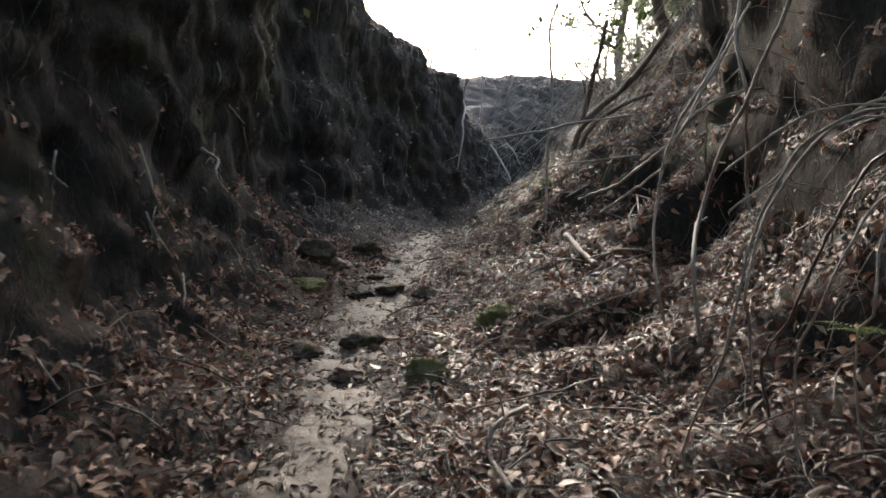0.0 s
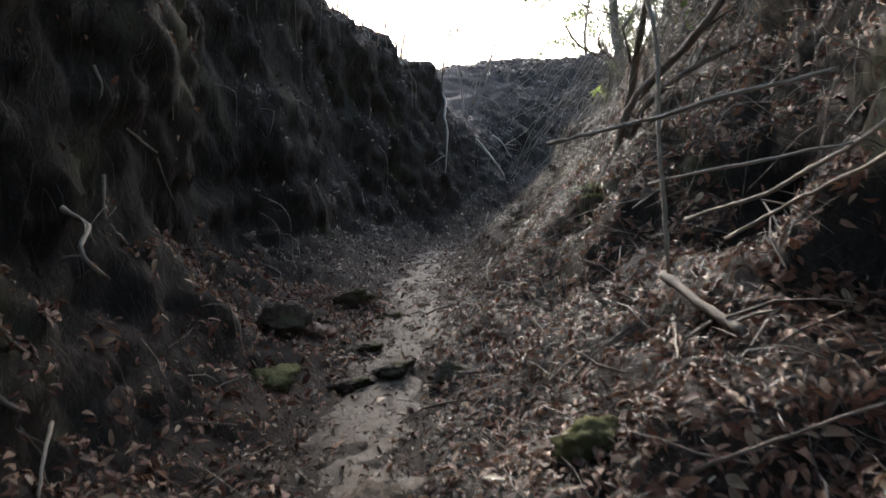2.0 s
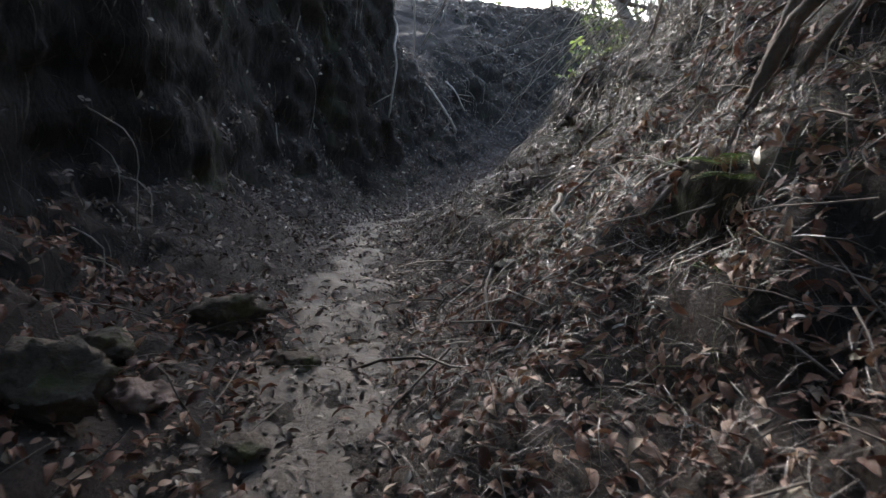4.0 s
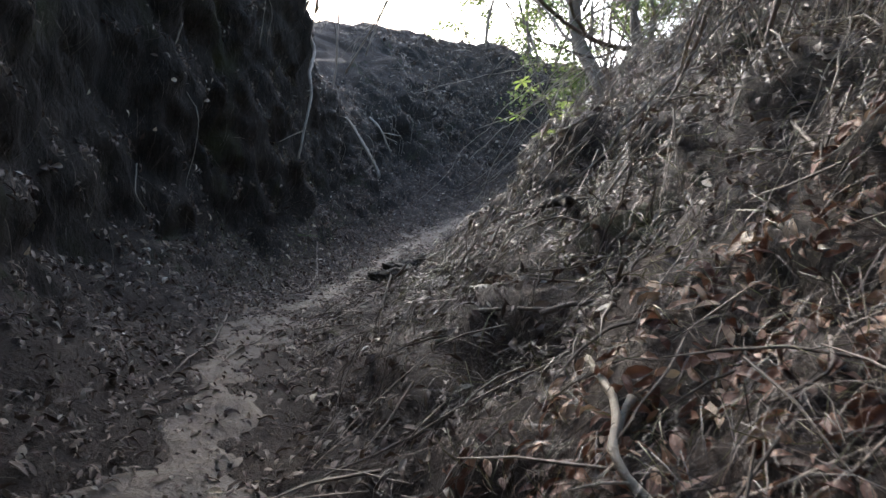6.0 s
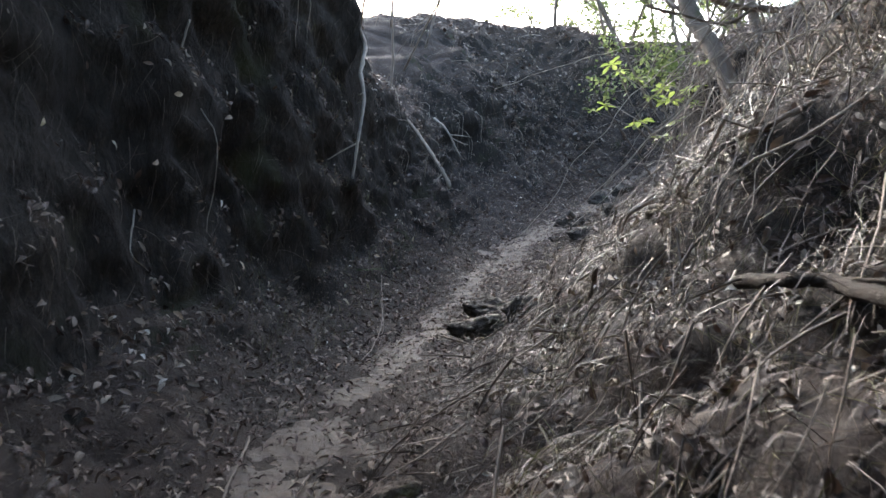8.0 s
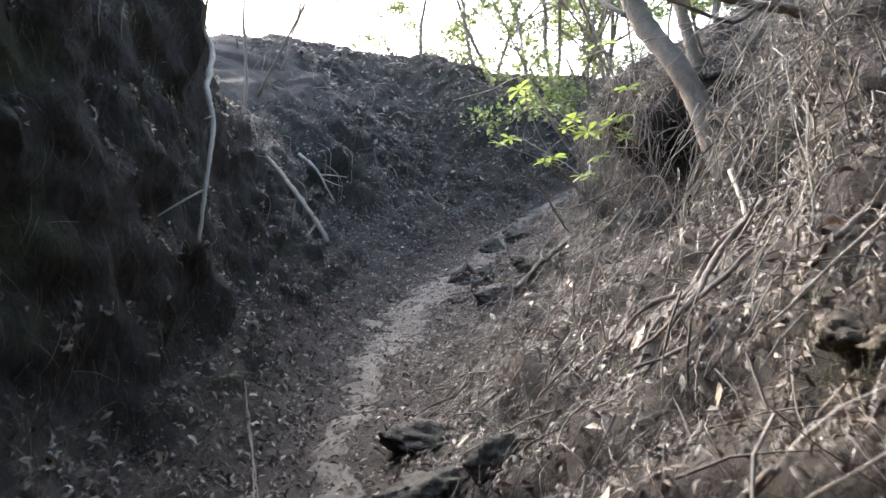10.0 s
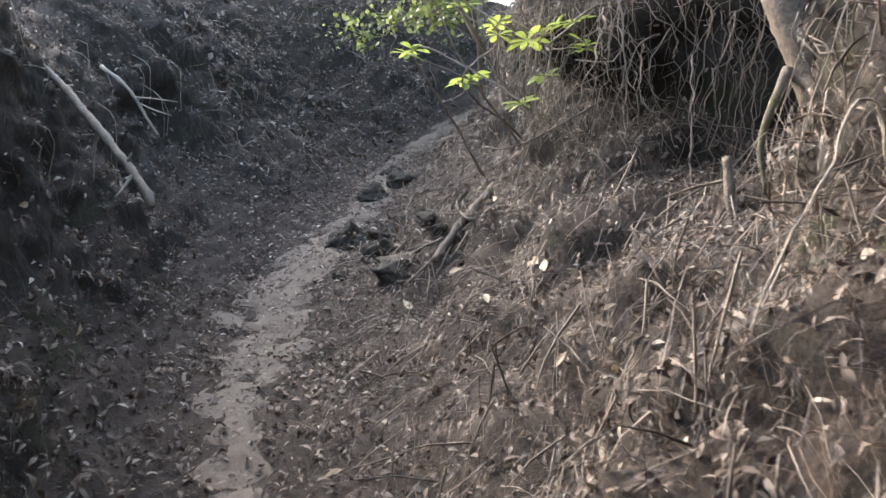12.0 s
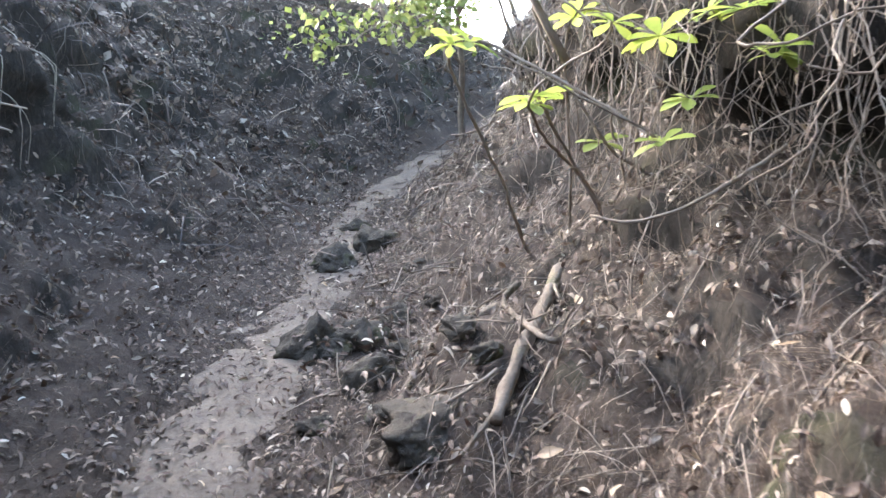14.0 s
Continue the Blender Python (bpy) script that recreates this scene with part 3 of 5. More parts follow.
def rod(name, points, r0, r1, mat, label, category, group=""):
    """A branch, root or stem with a few broken side twigs."""
    global made
    made += 1
    local = np.random.default_rng(100 + made)
    v, f = tube(points, r0, r1, 8, 0.04, 0.1, 0.0025, made)
    ob = thing(name, v, f, mat, label, category, group)
    line = smooth_line(points, 0.05)
    if r0 > 0.009 and len(line) > 8:
        for k in local.integers(2, len(line) - 2, 3):
            way = line[k + 1] - line[k - 1]
            way = way / np.linalg.norm(way) * 0.6 + local.normal(0, 0.55, 3)
            reach = local.uniform(2, 6) * r0 + 0.02
            v, f = tube([line[k], line[k] + way * reach, line[k] + way * reach * 1.8 + local.normal(0, 0.012, 3)], r0 * 0.4, r0 * 0.2, 5, 0.03, 0.1, 0, made)
            thing("side_twig", v, f, mat, parent=ob)
    return ob


def stone(name, place, size, mat, label):
    """A lumpy, half buried stone with broken facets."""
    global made
    made += 1
    local = np.random.default_rng(made)
    bm = bmesh.new()
    bmesh.ops.create_icosphere(bm, subdivisions=4, radius=1)
    cuts = local.normal(0, 1, (14, 3))
    cuts /= np.linalg.norm(cuts, axis=1)[:, None]
    depth = local.uniform(0.55, 0.9, 14)
    shift = Vector(local.uniform(-9, 9, 3))
    for v in bm.verts:
        c = np.array(v.co)
        for n, d in zip(cuts, depth):
            over = c @ n - d
            if over > 0:
                c = c - n * over * 0.95
        lump = 1 + 0.24 * noise.fractal(Vector(c) * 1.7 + shift, 0.8, 2.0, 3) + 0.17 * noise.fractal(Vector(c) * 6 + shift, 0.7, 2.0, 3)
        v.co = Vector(c * lump * 1.12) * Vector((1, 1, 1))[0]
    turn = Matrix.Rotation(local.uniform(0, 6.28), 4, "Z")
    for v in bm.verts:
        q = turn @ v.co
        v.co = (q.x * size[0], q.y * size[1], q.z * size[2] * 1.05)
    me = bpy.data.meshes.new(name)
    bm.to_mesh(me)
    bm.free()
    me.materials.append(mat)
    me.shade_smooth()
    ob = new(name, me)
    ob.location = Vector(place) + Vector((0, 0, size[2] * 0.02))
    return tagged(ob, label, "stone", "stones along the trail")


rod("fallen_branch", [(1.51, 6.36, 2.32), (1.54, 6.17, 2.25), (1.58, 5.90, 2.15), (1.60, 5.69, 2.10)], 0.026, 0.022, TWIG, "bare pale grey fallen branch lying on the leaf litter", "branch")
rod("fallen_twig", [(1.51, 6.16, 2.22), (1.47, 6.11, 2.11), (1.33, 5.71, 2.01)], 0.009, 0.006, TWIG, "thin bare twig propped under a fallen branch", "twig")
rod("fallen_twig", [(1.68, 6.20, 2.13), (1.32, 5.52, 2.12), (1.47, 6.18, 1.96)], 0.008, 0.005, TWIG, "thin forked dead twig on brown leaves", "twig")
rod("leaning_branch", [(0.83, 5.39, 2.88), (1.1, 5.19, 2.9), (1.33, 4.98, 2.93), (1.62, 4.87, 2.96)], 0.007, 0.008, ROOT, "long bare grey branch leaning out from the bank", "branch", "bare branches over the gully")
rod("leaning_branch", [(1.19, 5.42, 2.71), (1.31, 5.24, 2.72), (1.42, 5.14, 2.73), (1.7, 4.97, 2.75)], 0.005, 0.006, ROOT, "thin bare branch reaching out from the bank", "branch", "bare branches over the gully")
rod("hanging_vine", [(1.2, 5.32, 2.39), (1.2, 5.29, 2.7), (1.22, 5.29, 3.14), (1.21, 5.32, 3.37), (1.24, 5.4, 3.73), (1.5, 5.57, 4.22), (2.05, 5.74, 4.54)], 0.008, 0.009, ROOT, "straight pale vine hanging down into the gully", "vine")
rod("leaning_branch", [(1.55, 6.1, 2.58), (1.74, 5.6, 2.67), (1.84, 5.14, 2.79), (1.97, 5.07, 2.92), (2.12, 5.1, 3.21), (2.22, 5.15, 3.35), (2.5, 5.4, 3.8)], 0.008, 0.01, ROOT, "curved bare shoot springing from the bank", "branch", "bare branches over the gully")
rod("leaning_branch", [(1.69, 6.0, 2.48), (1.85, 5.5, 2.63), (1.89, 5.06, 2.73), (1.91, 5.06, 2.82), (2.04, 5.1, 3.0), (2.3, 5.2, 3.16), (2.75, 5.5, 3.3)], 0.007, 0.009, ROOT, "slender arching bare shoot above the litter", "branch", "bare branches over the gully")
rod("bank_sapling", [(1.79, 4.17, 1.73), (1.74, 4.14, 2.12), (1.91, 4.56, 2.38), (1.94, 4.35, 2.68), (1.99, 4.05, 3.0), (2.04, 3.84, 3.27), (2.04, 3.64, 3.48)], 0.012, 0.009, ROOT, "leaning bare sapling stem rooted in the bank", "sapling", "saplings on the bank")
rod("bank_sapling", [(1.73, 4.55, 1.81), (1.68, 4.52, 2.02), (1.73, 4.76, 2.39), (1.8, 4.75, 2.8), (1.99, 4.54, 3.21), (2.12, 4.44, 3.65)], 0.009, 0.007, ROOT, "thin leaning sapling stem rooted in the bank", "sapling", "saplings on the bank")
rod("bank_sapling", [(2.40, 5.02, 2.18), (2.35, 4.99, 2.58), (2.07, 4.35, 2.94), (2.01, 4.34, 3.27), (2.05, 4.34, 3.67)], 0.011, 0.008, ROOT, "upright bare sapling stem rooted in the bank", "sapling", "saplings on the bank")
rod("dry_stem", [(1.47, 3.29, 1.30), (1.42, 3.26, 1.46), (1.45, 3.01, 1.79), (1.49, 2.96, 2.03), (1.53, 2.96, 2.19), (1.61, 2.91, 2.42), (1.67, 2.85, 2.53), (1.83, 2.75, 2.59), (2.08, 2.70, 2.47), (2.75, 2.65, 2.09)], 0.005, 0.004, ROOT, "long pale arching dry stem bowed to the ground", "dry stem", "arching dry stems")
rod("dry_stem", [(1.51, 3.16, 2.44), (1.62, 3.05, 2.55), (1.72, 2.95, 2.61), (1.89, 2.85, 2.61), (2.04, 2.75, 2.51), (2.29, 2.70, 2.39), (2.75, 2.65, 2.01)], 0.0035, 0.005, ROOT, "pale dry stem arching out of the bank", "dry stem", "arching dry stems")
rod("dry_stem", [(1.53, 3.16, 2.31), (1.64, 3.06, 2.4), (1.73, 2.95, 2.53), (1.89, 2.85, 2.58), (2.04, 2.75, 2.48), (2.29, 2.70, 2.36), (2.75, 2.65, 1.98)], 0.0035, 0.005, ROOT, "pale dry stem arching out of the bank", "dry stem", "arching dry stems")
rod("dry_stem", [(1.80, 3.16, 1.20), (1.75, 3.13, 1.79), (1.7, 2.91, 1.97), (1.75, 2.81, 2.21), (1.8, 2.71, 2.35), (1.96, 2.65, 2.43), (2.21, 2.60, 2.31), (2.75, 2.55, 1.93)], 0.004, 0.005, ROOT, "dry brown stem drooping over the litter", "dry stem", "arching dry stems")
rod("dry_stem", [(1.93, 3.01, 1.38), (1.88, 2.98, 1.86), (1.74, 2.66, 1.99), (1.76, 2.66, 2.16), (1.85, 2.66, 2.35), (2.10, 2.61, 2.23), (2.75, 2.56, 1.85)], 0.004, 0.004, ROOT, "dry brown stem drooping over the litter", "dry stem", "arching dry stems")
rod("dry_stem", [(1.82, 3.46, 1.48), (1.77, 3.43, 1.76), (1.69, 3.06, 1.96), (1.74, 2.96, 2.2), (1.81, 2.86, 2.42), (1.83, 2.75, 2.47), (2.01, 2.75, 2.51), (2.26, 2.70, 2.39), (2.75, 2.65, 2.01)], 0.005, 0.006, STRAW, "dry brown stem drooping over the litter", "dry stem", "arching dry stems")
rod("dry_stem", [(1.83, 3.65, 1.47), (1.78, 3.62, 1.89), (1.57, 3.16, 1.99), (1.63, 3.16, 2.26), (1.73, 3.05, 2.48), (1.82, 2.95, 2.59), (1.94, 2.85, 2.64), (2.19, 2.80, 2.52), (2.75, 2.75, 2.14)], 0.005, 0.006, ROOT, "long pale arching dry stem bowed to the ground", "dry stem", "arching dry stems")
rod("fallen_branch", [(1.68, 4.21, 1.69), (1.90, 4.32, 1.81), (2.12, 4.46, 1.94), (2.17, 4.43, 2.03)], 0.013, 0.01, ROOT, "pale dry branch lying up the bank", "branch")
rod("surface_root", [(0.96, 4.06, 1.45), (0.79, 3.68, 1.47), (0.76, 3.60, 1.38), (0.78, 3.40, 1.35), (0.81, 3.24, 1.31)], 0.014, 0.011, ROOT, "pale curved root showing through the litter", "root")
rod("fallen_twig", [(1.26, 4.15, 1.44), (1.48, 4.10, 1.47), (1.57, 3.79, 1.47)], 0.008, 0.005, ROOT, "pale bowed twig lying over dark leaves", "twig")
rod("fallen_twig", [(0.26, 4.01, 1.39), (0.61, 4.23, 1.39), (0.98, 3.74, 1.56), (1.33, 4.27, 1.56)], 0.005, 0.004, TWIG, "long thin twig lying across the litter", "twig")
rod("fallen_branch", [(2.00, 4.78, 1.90), (1.84, 4.70, 1.78), (1.67, 4.43, 1.69)], 0.022, 0.018, TWIG, "stout weathered branch lying on the leaves", "branch")
rod("fallen_twig", [(1.19, 5.32, 1.85), (1.37, 5.41, 1.89), (1.56, 5.40, 1.98)], 0.007, 0.004, TWIG, "dry twig lying on brown leaves", "twig")
rod("fallen_branch", [(1.18, 5.22, 1.71), (1.48, 4.98, 1.89), (1.70, 4.89, 1.97)], 0.007, 0.005, TWIG, "thin dry branch among the leaves", "branch")
rod("wall_root", [(-1.38, 5.4, 2.82), (-1.27, 5.39, 2.52), (-1.26, 5.64, 2.35), (-1.23, 5.87, 2.21)], 0.012, 0.008, ROOT, "pale crooked root hanging on the dark earth wall", "root", "roots on the earth wall")
rod("wall_root", [(-1.29, 5.47, 2.51), (-1.24, 5.31, 2.33), (-1.26, 5.32, 2.19)], 0.007, 0.004, ROOT, "thin pale root hanging on the earth wall", "root", "roots on the earth wall")
rod("wall_root", [(-1.33, 4.27, 2.62), (-1.33, 4.26, 2.5), (-1.42, 4.57, 2.47)], 0.007, 0.004, ROOT, "thin pale root hanging on the earth wall", "root", "roots on the earth wall")
rod("wall_root", [(-1.29, 6.71, 3.11), (-1.31, 6.76, 2.89), (-1.3, 7.02, 2.73)], 0.01, 0.005, ROOT, "short pale root hook on the earth wall", "root", "roots on the earth wall")
rod("wall_root", [(-1.29, 7.36, 3.45), (-1.27, 7.61, 3.18), (-1.3, 7.85, 3.06)], 0.007, 0.004, ROOT, "thin pale root hanging on the earth wall", "root", "roots on the earth wall")
rod("wall_root", [(-1.22, 5.8, 1.99), (-1.05, 5.34, 1.88), (-1.06, 5.33, 1.74)], 0.01, 0.006, ROOT, "stubby pale root low on the earth wall", "root", "roots on the earth wall")
rod("wall_root", [(-1.12, 5.84, 2.86), (-0.98, 5.74, 2.78), (-0.95, 5.6, 2.69), (-0.93, 5.62, 2.61), (-0.9, 5.71, 2.55)], 0.012, 0.007, ROOT, "thick pale root curling off the earth wall", "root", "roots on the earth wall")
rod("wall_root", [(-1.28, 6.69, 3.68), (-1.25, 6.7, 3.56), (-1.29, 6.67, 3.45)], 0.009, 0.005, ROOT, "thin pale root hanging on the earth wall", "root", "roots on the earth wall")
rod("wall_root", [(-1.3, 7.1, 3.42), (-1.26, 7.37, 3.34), (-1.28, 7.92, 3.26)], 0.009, 0.005, ROOT, "pale root running down the earth wall", "root", "roots on the earth wall")
rod("wall_root", [(-1.14, 7.51, 3.77), (-1.22, 7.75, 3.57), (-1.23, 7.77, 3.31)], 0.004, 0.003, ROOT, "thread of root hanging straight down", "root", "roots on the earth wall")
rod("wall_root", [(-1.32, 5.32, 2.44), (-1.24, 5.31, 2.27), (-1.18, 5.48, 2.11)], 0.016, 0.01, ROOT, "thick mossy root low on the earth wall", "root", "roots on the earth wall")
rod("wall_root", [(-0.74, 12.6, 4.56), (-0.73, 12.6, 4.45), (-0.7, 12.59, 4.39)], 0.009, 0.005, ROOT, "pale root end showing from the earth wall", "root", "roots on the earth wall")
rod("wall_root", [(-0.24, 14.22, 4.83), (-0.29, 14.13, 4.59), (-0.33, 13.8, 4.39)], 0.007, 0.004, ROOT, "thin pale root on the earth wall", "root", "roots on the earth wall")
rod("wall_root", [(-0.46, 13.69, 3.58), (-0.41, 13.41, 3.34), (-0.38, 13.66, 3.23)], 0.006, 0.003, ROOT, "thin pale root on the earth wall", "root", "roots on the earth wall")
rod("surface_root", [(1.36, 9.33, 2.82), (1.30, 9.05, 2.77), (1.20, 8.82, 2.69), (1.24, 8.68, 2.61), (1.23, 8.44, 2.58)], 0.011, 0.009, ROOT, "pale kinked root lying down the bank", "root")
rod("surface_root", [(1.33, 9.01, 2.78), (1.29, 8.99, 2.73), (1.25, 8.92, 2.70)], 0.01, 0.008, ROOT, "short pale root stub on the bank", "root")
rod("fallen_branch", [(1.63, 8.25, 2.97), (1.55, 8.26, 2.92), (1.59, 8.41, 2.88), (1.50, 8.42, 2.83)], 0.014, 0.01, TWIG, "dark weathered branch lying on the bank", "branch")
rod("fallen_branch", [(1.59, 8.35, 2.84), (1.47, 8.30, 2.75), (1.42, 8.31, 2.68)], 0.013, 0.01, TWIG, "grey broken branch lying down the bank", "branch")
rod("fallen_twig", [(1.62, 8.75, 2.96), (1.55, 8.67, 2.90), (1.50, 8.77, 2.82)], 0.006, 0.004, TWIG, "thin dry twig on the bank", "twig")
rod("hanging_vine", [(1.82, 9.14, 3.2), (2.6, 10.49, 3.55), (2.57, 10.41, 3.78), (2.57, 10.32, 4.06), (2.6, 10.24, 4.38)], 0.01, 0.012, TWIG, "bare vine hanging down over the bank", "vine")
rod("hanging_vine", [(2.01, 9.29, 3.44), (2.72, 10.49, 3.86), (2.69, 10.4, 4.08), (2.74, 10.31, 4.39)], 0.007, 0.008, TWIG, "thin bare vine hanging over the bank", "vine")
rod("hanging_vine", [(1.81, 8.72, 3.06), (2.46, 9.68, 3.22), (2.45, 9.69, 3.33), (2.49, 9.7, 3.65), (2.55, 9.7, 3.9)], 0.005, 0.006, ROOT, "thin pale vine hanging over the bank", "vine")
rod("trail_twig", [(0.31, 12.38, 2.58), (0.27, 11.82, 2.52), (0.22, 11.37, 2.5), (0.16, 10.99, 2.48), (0.1, 10.91, 2.43)], 0.007, 0.004, TWIG, "long thin dry twig lying beside the trail", "twig")
rod("trail_twig", [(0.57, 11.93, 2.54), (0.49, 11.64, 2.51), (0.41, 11.5, 2.49), (0.32, 11.13, 2.47)], 0.006, 0.004, TWIG, "thin dry twig lying across the trail", "twig")
rod("trail_twig", [(1.16, 16.55, 3.03), (1.12, 15.71, 2.77), (0.99, 14.65, 2.67), (0.85, 13.95, 2.63)], 0.006, 0.004, TWIG, "thin dry twig standing at the trail edge", "twig")
rod("fallen_branch", [(2.48, 11.62, 3.96), (2.25, 11.61, 3.85), (2.21, 11.95, 3.78), (2.08, 11.98, 3.63)], 0.013, 0.009, TWIG, "bare crooked branch lying down the bank", "branch")
rod("fallen_branch", [(2.21, 11.89, 3.91), (2.18, 11.96, 3.80), (2.18, 12.07, 3.69)], 0.01, 0.007, ROOT, "pale dry stick standing on the bank", "branch")
rod("rotten_log", [(1.88, 11.24, 3.29), (1.81, 10.84, 3.32), (1.88, 10.78, 3.33), (1.70, 10.33, 3.31)], 0.022, 0.018, ROTTEN, "dark rotten branch stub on the bank", "log")
rod("fallen_branch", [(1.40, 9.80, 2.89), (1.54, 9.80, 2.93), (1.64, 9.80, 2.96), (1.52, 9.48, 3.08)], 0.01, 0.007, TWIG, "thin bowed grey branch lying on the bank", "branch")
rod("fallen_branch", [(1.26, 10.08, 2.87), (1.35, 10.01, 2.89), (1.36, 9.88, 2.90), (1.46, 9.79, 2.91)], 0.007, 0.005, TWIG, "thin pale branch on the matted bank", "branch")
rod("hanging_vine", [(1.91, 10.44, 3.22), (2.02, 10.5, 3.4), (2.46, 10.99, 3.71), (2.45, 10.89, 3.87), (2.49, 10.79, 4.08), (2.51, 10.69, 4.3)], 0.008, 0.01, TWIG, "bare vine drooping over the steep bank", "vine")
rod("hanging_vine", [(2.1, 10.7, 3.51), (2.48, 11.19, 3.88), (2.56, 11.08, 3.96), (2.58, 10.98, 4.21), (2.59, 10.88, 4.44)], 0.007, 0.009, ROOT, "pale vine drooping over the steep bank", "vine")
rod("fallen_branch", [(3.50, 14.28, 4.04), (3.23, 14.23, 3.80), (3.11, 14.32, 3.62), (2.78, 14.22, 3.55), (2.77, 14.45, 3.41), (2.73, 14.56, 3.29)], 0.016, 0.011, TWIG, "forked grey branch lying down the bank", "branch")
rod("fallen_branch", [(3.59, 14.49, 3.96), (3.20, 14.28, 3.81), (3.11, 14.33, 3.64), (2.72, 14.08, 3.49), (2.61, 14.26, 3.23)], 0.017, 0.012, TWIG, "stout grey branch crossing another on the bank", "branch")
rod("fallen_branch", [(2.73, 13.75, 3.55), (2.73, 13.91, 3.44), (2.59, 13.93, 3.35), (2.56, 14.01, 3.28)], 0.012, 0.009, TWIG, "weathered branch at the foot of the bank", "branch")
rod("fallen_branch", [(1.93, 12.60, 3.28), (1.96, 12.80, 3.12), (1.87, 12.82, 2.96)], 0.014, 0.01, TWIG, "thin broken branch on the bank", "branch")
rod("fallen_branch", [(2.14, 12.11, 3.60), (2.26, 12.35, 3.57), (2.26, 12.48, 3.54)], 0.015, 0.012, TWIG, "bare branch lying beside a mossy rock", "branch")
rod("fallen_twig", [(1.44, 14.75, 2.68), (1.46, 14.17, 2.73), (1.62, 14.11, 2.70), (1.69, 13.60, 2.87)], 0.008, 0.005, TWIG, "bowed dry twig lying in front of stones", "twig")
rod("fallen_twig", [(1.15, 16.37, 2.93), (1.09, 15.46, 2.72), (0.98, 14.32, 2.63)], 0.005, 0.003, TWIG, "upright thin dry twig at the wall foot", "twig")
rod("standing_stick", [(4.34, 15.36, 4.72), (4.18, 15.18, 4.58), (4.12, 15.1, 4.47)], 0.01, 0.008, ROOT, "short pale broken stick by the tree roots", "stick")
rod("standing_stick", [(2.2, 12.24, 3.76), (2.38, 12.45, 3.68), (2.21, 12.28, 3.59)], 0.008, 0.007, ROOT, "thin pale upright stick on the bank", "stick")
rod("fallen_branch", [(5.27, 19.26, 4.07), (4.78, 18.97, 3.85), (4.42, 18.80, 3.63), (4.19, 18.64, 3.50)], 0.036, 0.03, BARK, "thick dark barked branch lying down the bank", "branch")
rod("fallen_branch", [(4.77, 19.24, 3.89), (4.57, 19.39, 3.76), (4.35, 19.38, 3.61), (4.12, 19.26, 3.43)], 0.026, 0.02, BARK, "dark crooked branch lying by the trail stones", "branch")
rod("fallen_branch", [(4.91, 19.23, 4.00), (4.85, 19.29, 3.89), (4.57, 18.74, 3.81), (4.60, 18.66, 3.79)], 0.02, 0.014, BARK, "short forked branch end on debris", "branch")
rod("fallen_twig", [(4.42, 18.88, 3.65), (4.15, 18.87, 3.55), (4.11, 19.17, 3.41), (3.93, 19.10, 3.35)], 0.01, 0.007, TWIG, "straight pale twig propped on a mossy rock", "twig")
rod("fallen_twig", [(5.18, 21.15, 3.85), (5.54, 20.93, 3.95), (5.31, 19.80, 4.06)], 0.01, 0.006, TWIG, "thin dark twig over leaf debris", "twig")
rod("bank_root", [(5.36, 18.00, 4.65), (4.89, 18.10, 4.42), (4.65, 18.28, 4.32), (4.58, 18.46, 4.35)], 0.01, 0.006, TWIG, "thin bowed root arching out of the bank", "root")
stone("mossy_stone", (0.48, 4.74, 1.49), (0.115, 0.11, 0.085), MOSS_STONE, "rounded moss covered stone among brown leaves")
stone("mossy_stone", (0.95, 5.67, 1.73), (0.131, 0.131, 0.082), MOSS_STONE, "dark half buried stone with a moss patch")
stone("red_stone", (0.03, 4.83, 1.45), (0.095, 0.095, 0.063), RED_STONE, "small reddish stone beside the trail")
stone("red_stone", (-0.45, 8.19, 2.02), (0.123, 0.123, 0.079), RED_STONE, "reddish angular stone at the trail edge")
stone("trail_stone", (-0.71, 8.60, 2.13), (0.164, 0.164, 0.102), STONE, "dark weathered stone below the earth wall")
stone("trail_stone", (-0.30, 9.07, 2.20), (0.179, 0.179, 0.102), STONE, "dark mossy stone beside the trail")
stone("trail_stone", (-0.65, 7.36, 1.86), (0.179, 0.179, 0.077), MOSS_STONE, "low mossy dark stone at the wall foot")
stone("trail_stone", (-0.14, 7.32, 1.78), (0.142, 0.142, 0.053), STONE, "flat pale stone stepping up the trail")
stone("trail_stone", (0.09, 7.44, 1.82), (0.168, 0.168, 0.073), STONE, "flat grey stone set in the trail")
stone("trail_stone", (0.45, 7.18, 1.83), (0.129, 0.129, 0.069), STONE, "dark mossy stone at the trail edge")
stone("trail_stone", (-0.29, 5.34, 1.52), (0.149, 0.149, 0.071), STONE, "flat weathered stone in the trail")
stone("trail_stone", (0.03, 5.65, 1.54), (0.151, 0.151, 0.083), STONE, "flat weathered stone in the trail")
stone("trail_stone", (-0.65, 7.92, 2.15), (0.164, 0.164, 0.120), STONE, "dark stone below the earth wall")
stone("trail_stone", (0.37, 3.79, 1.32), (0.062, 0.062, 0.043), STONE, "small dark stone among leaves")
stone("trail_stone", (0.88, 11.66, 2.55), (0.087, 0.087, 0.051), STONE, "small mossy stone at the bank foot")
stone("bank_rock", (1.06, 8.87, 2.42), (0.127, 0.111, 0.083), DARK_STONE, "dark half buried rock in the bank foot")
stone("bank_rock", (2.00, 15.31, 2.78), (0.222, 0.194, 0.111), DARK_STONE, "flat dark rock on the trail")
stone("bank_rock", (2.02, 14.38, 2.89), (0.139, 0.122, 0.098), DARK_STONE, "rounded dark rock on the trail")
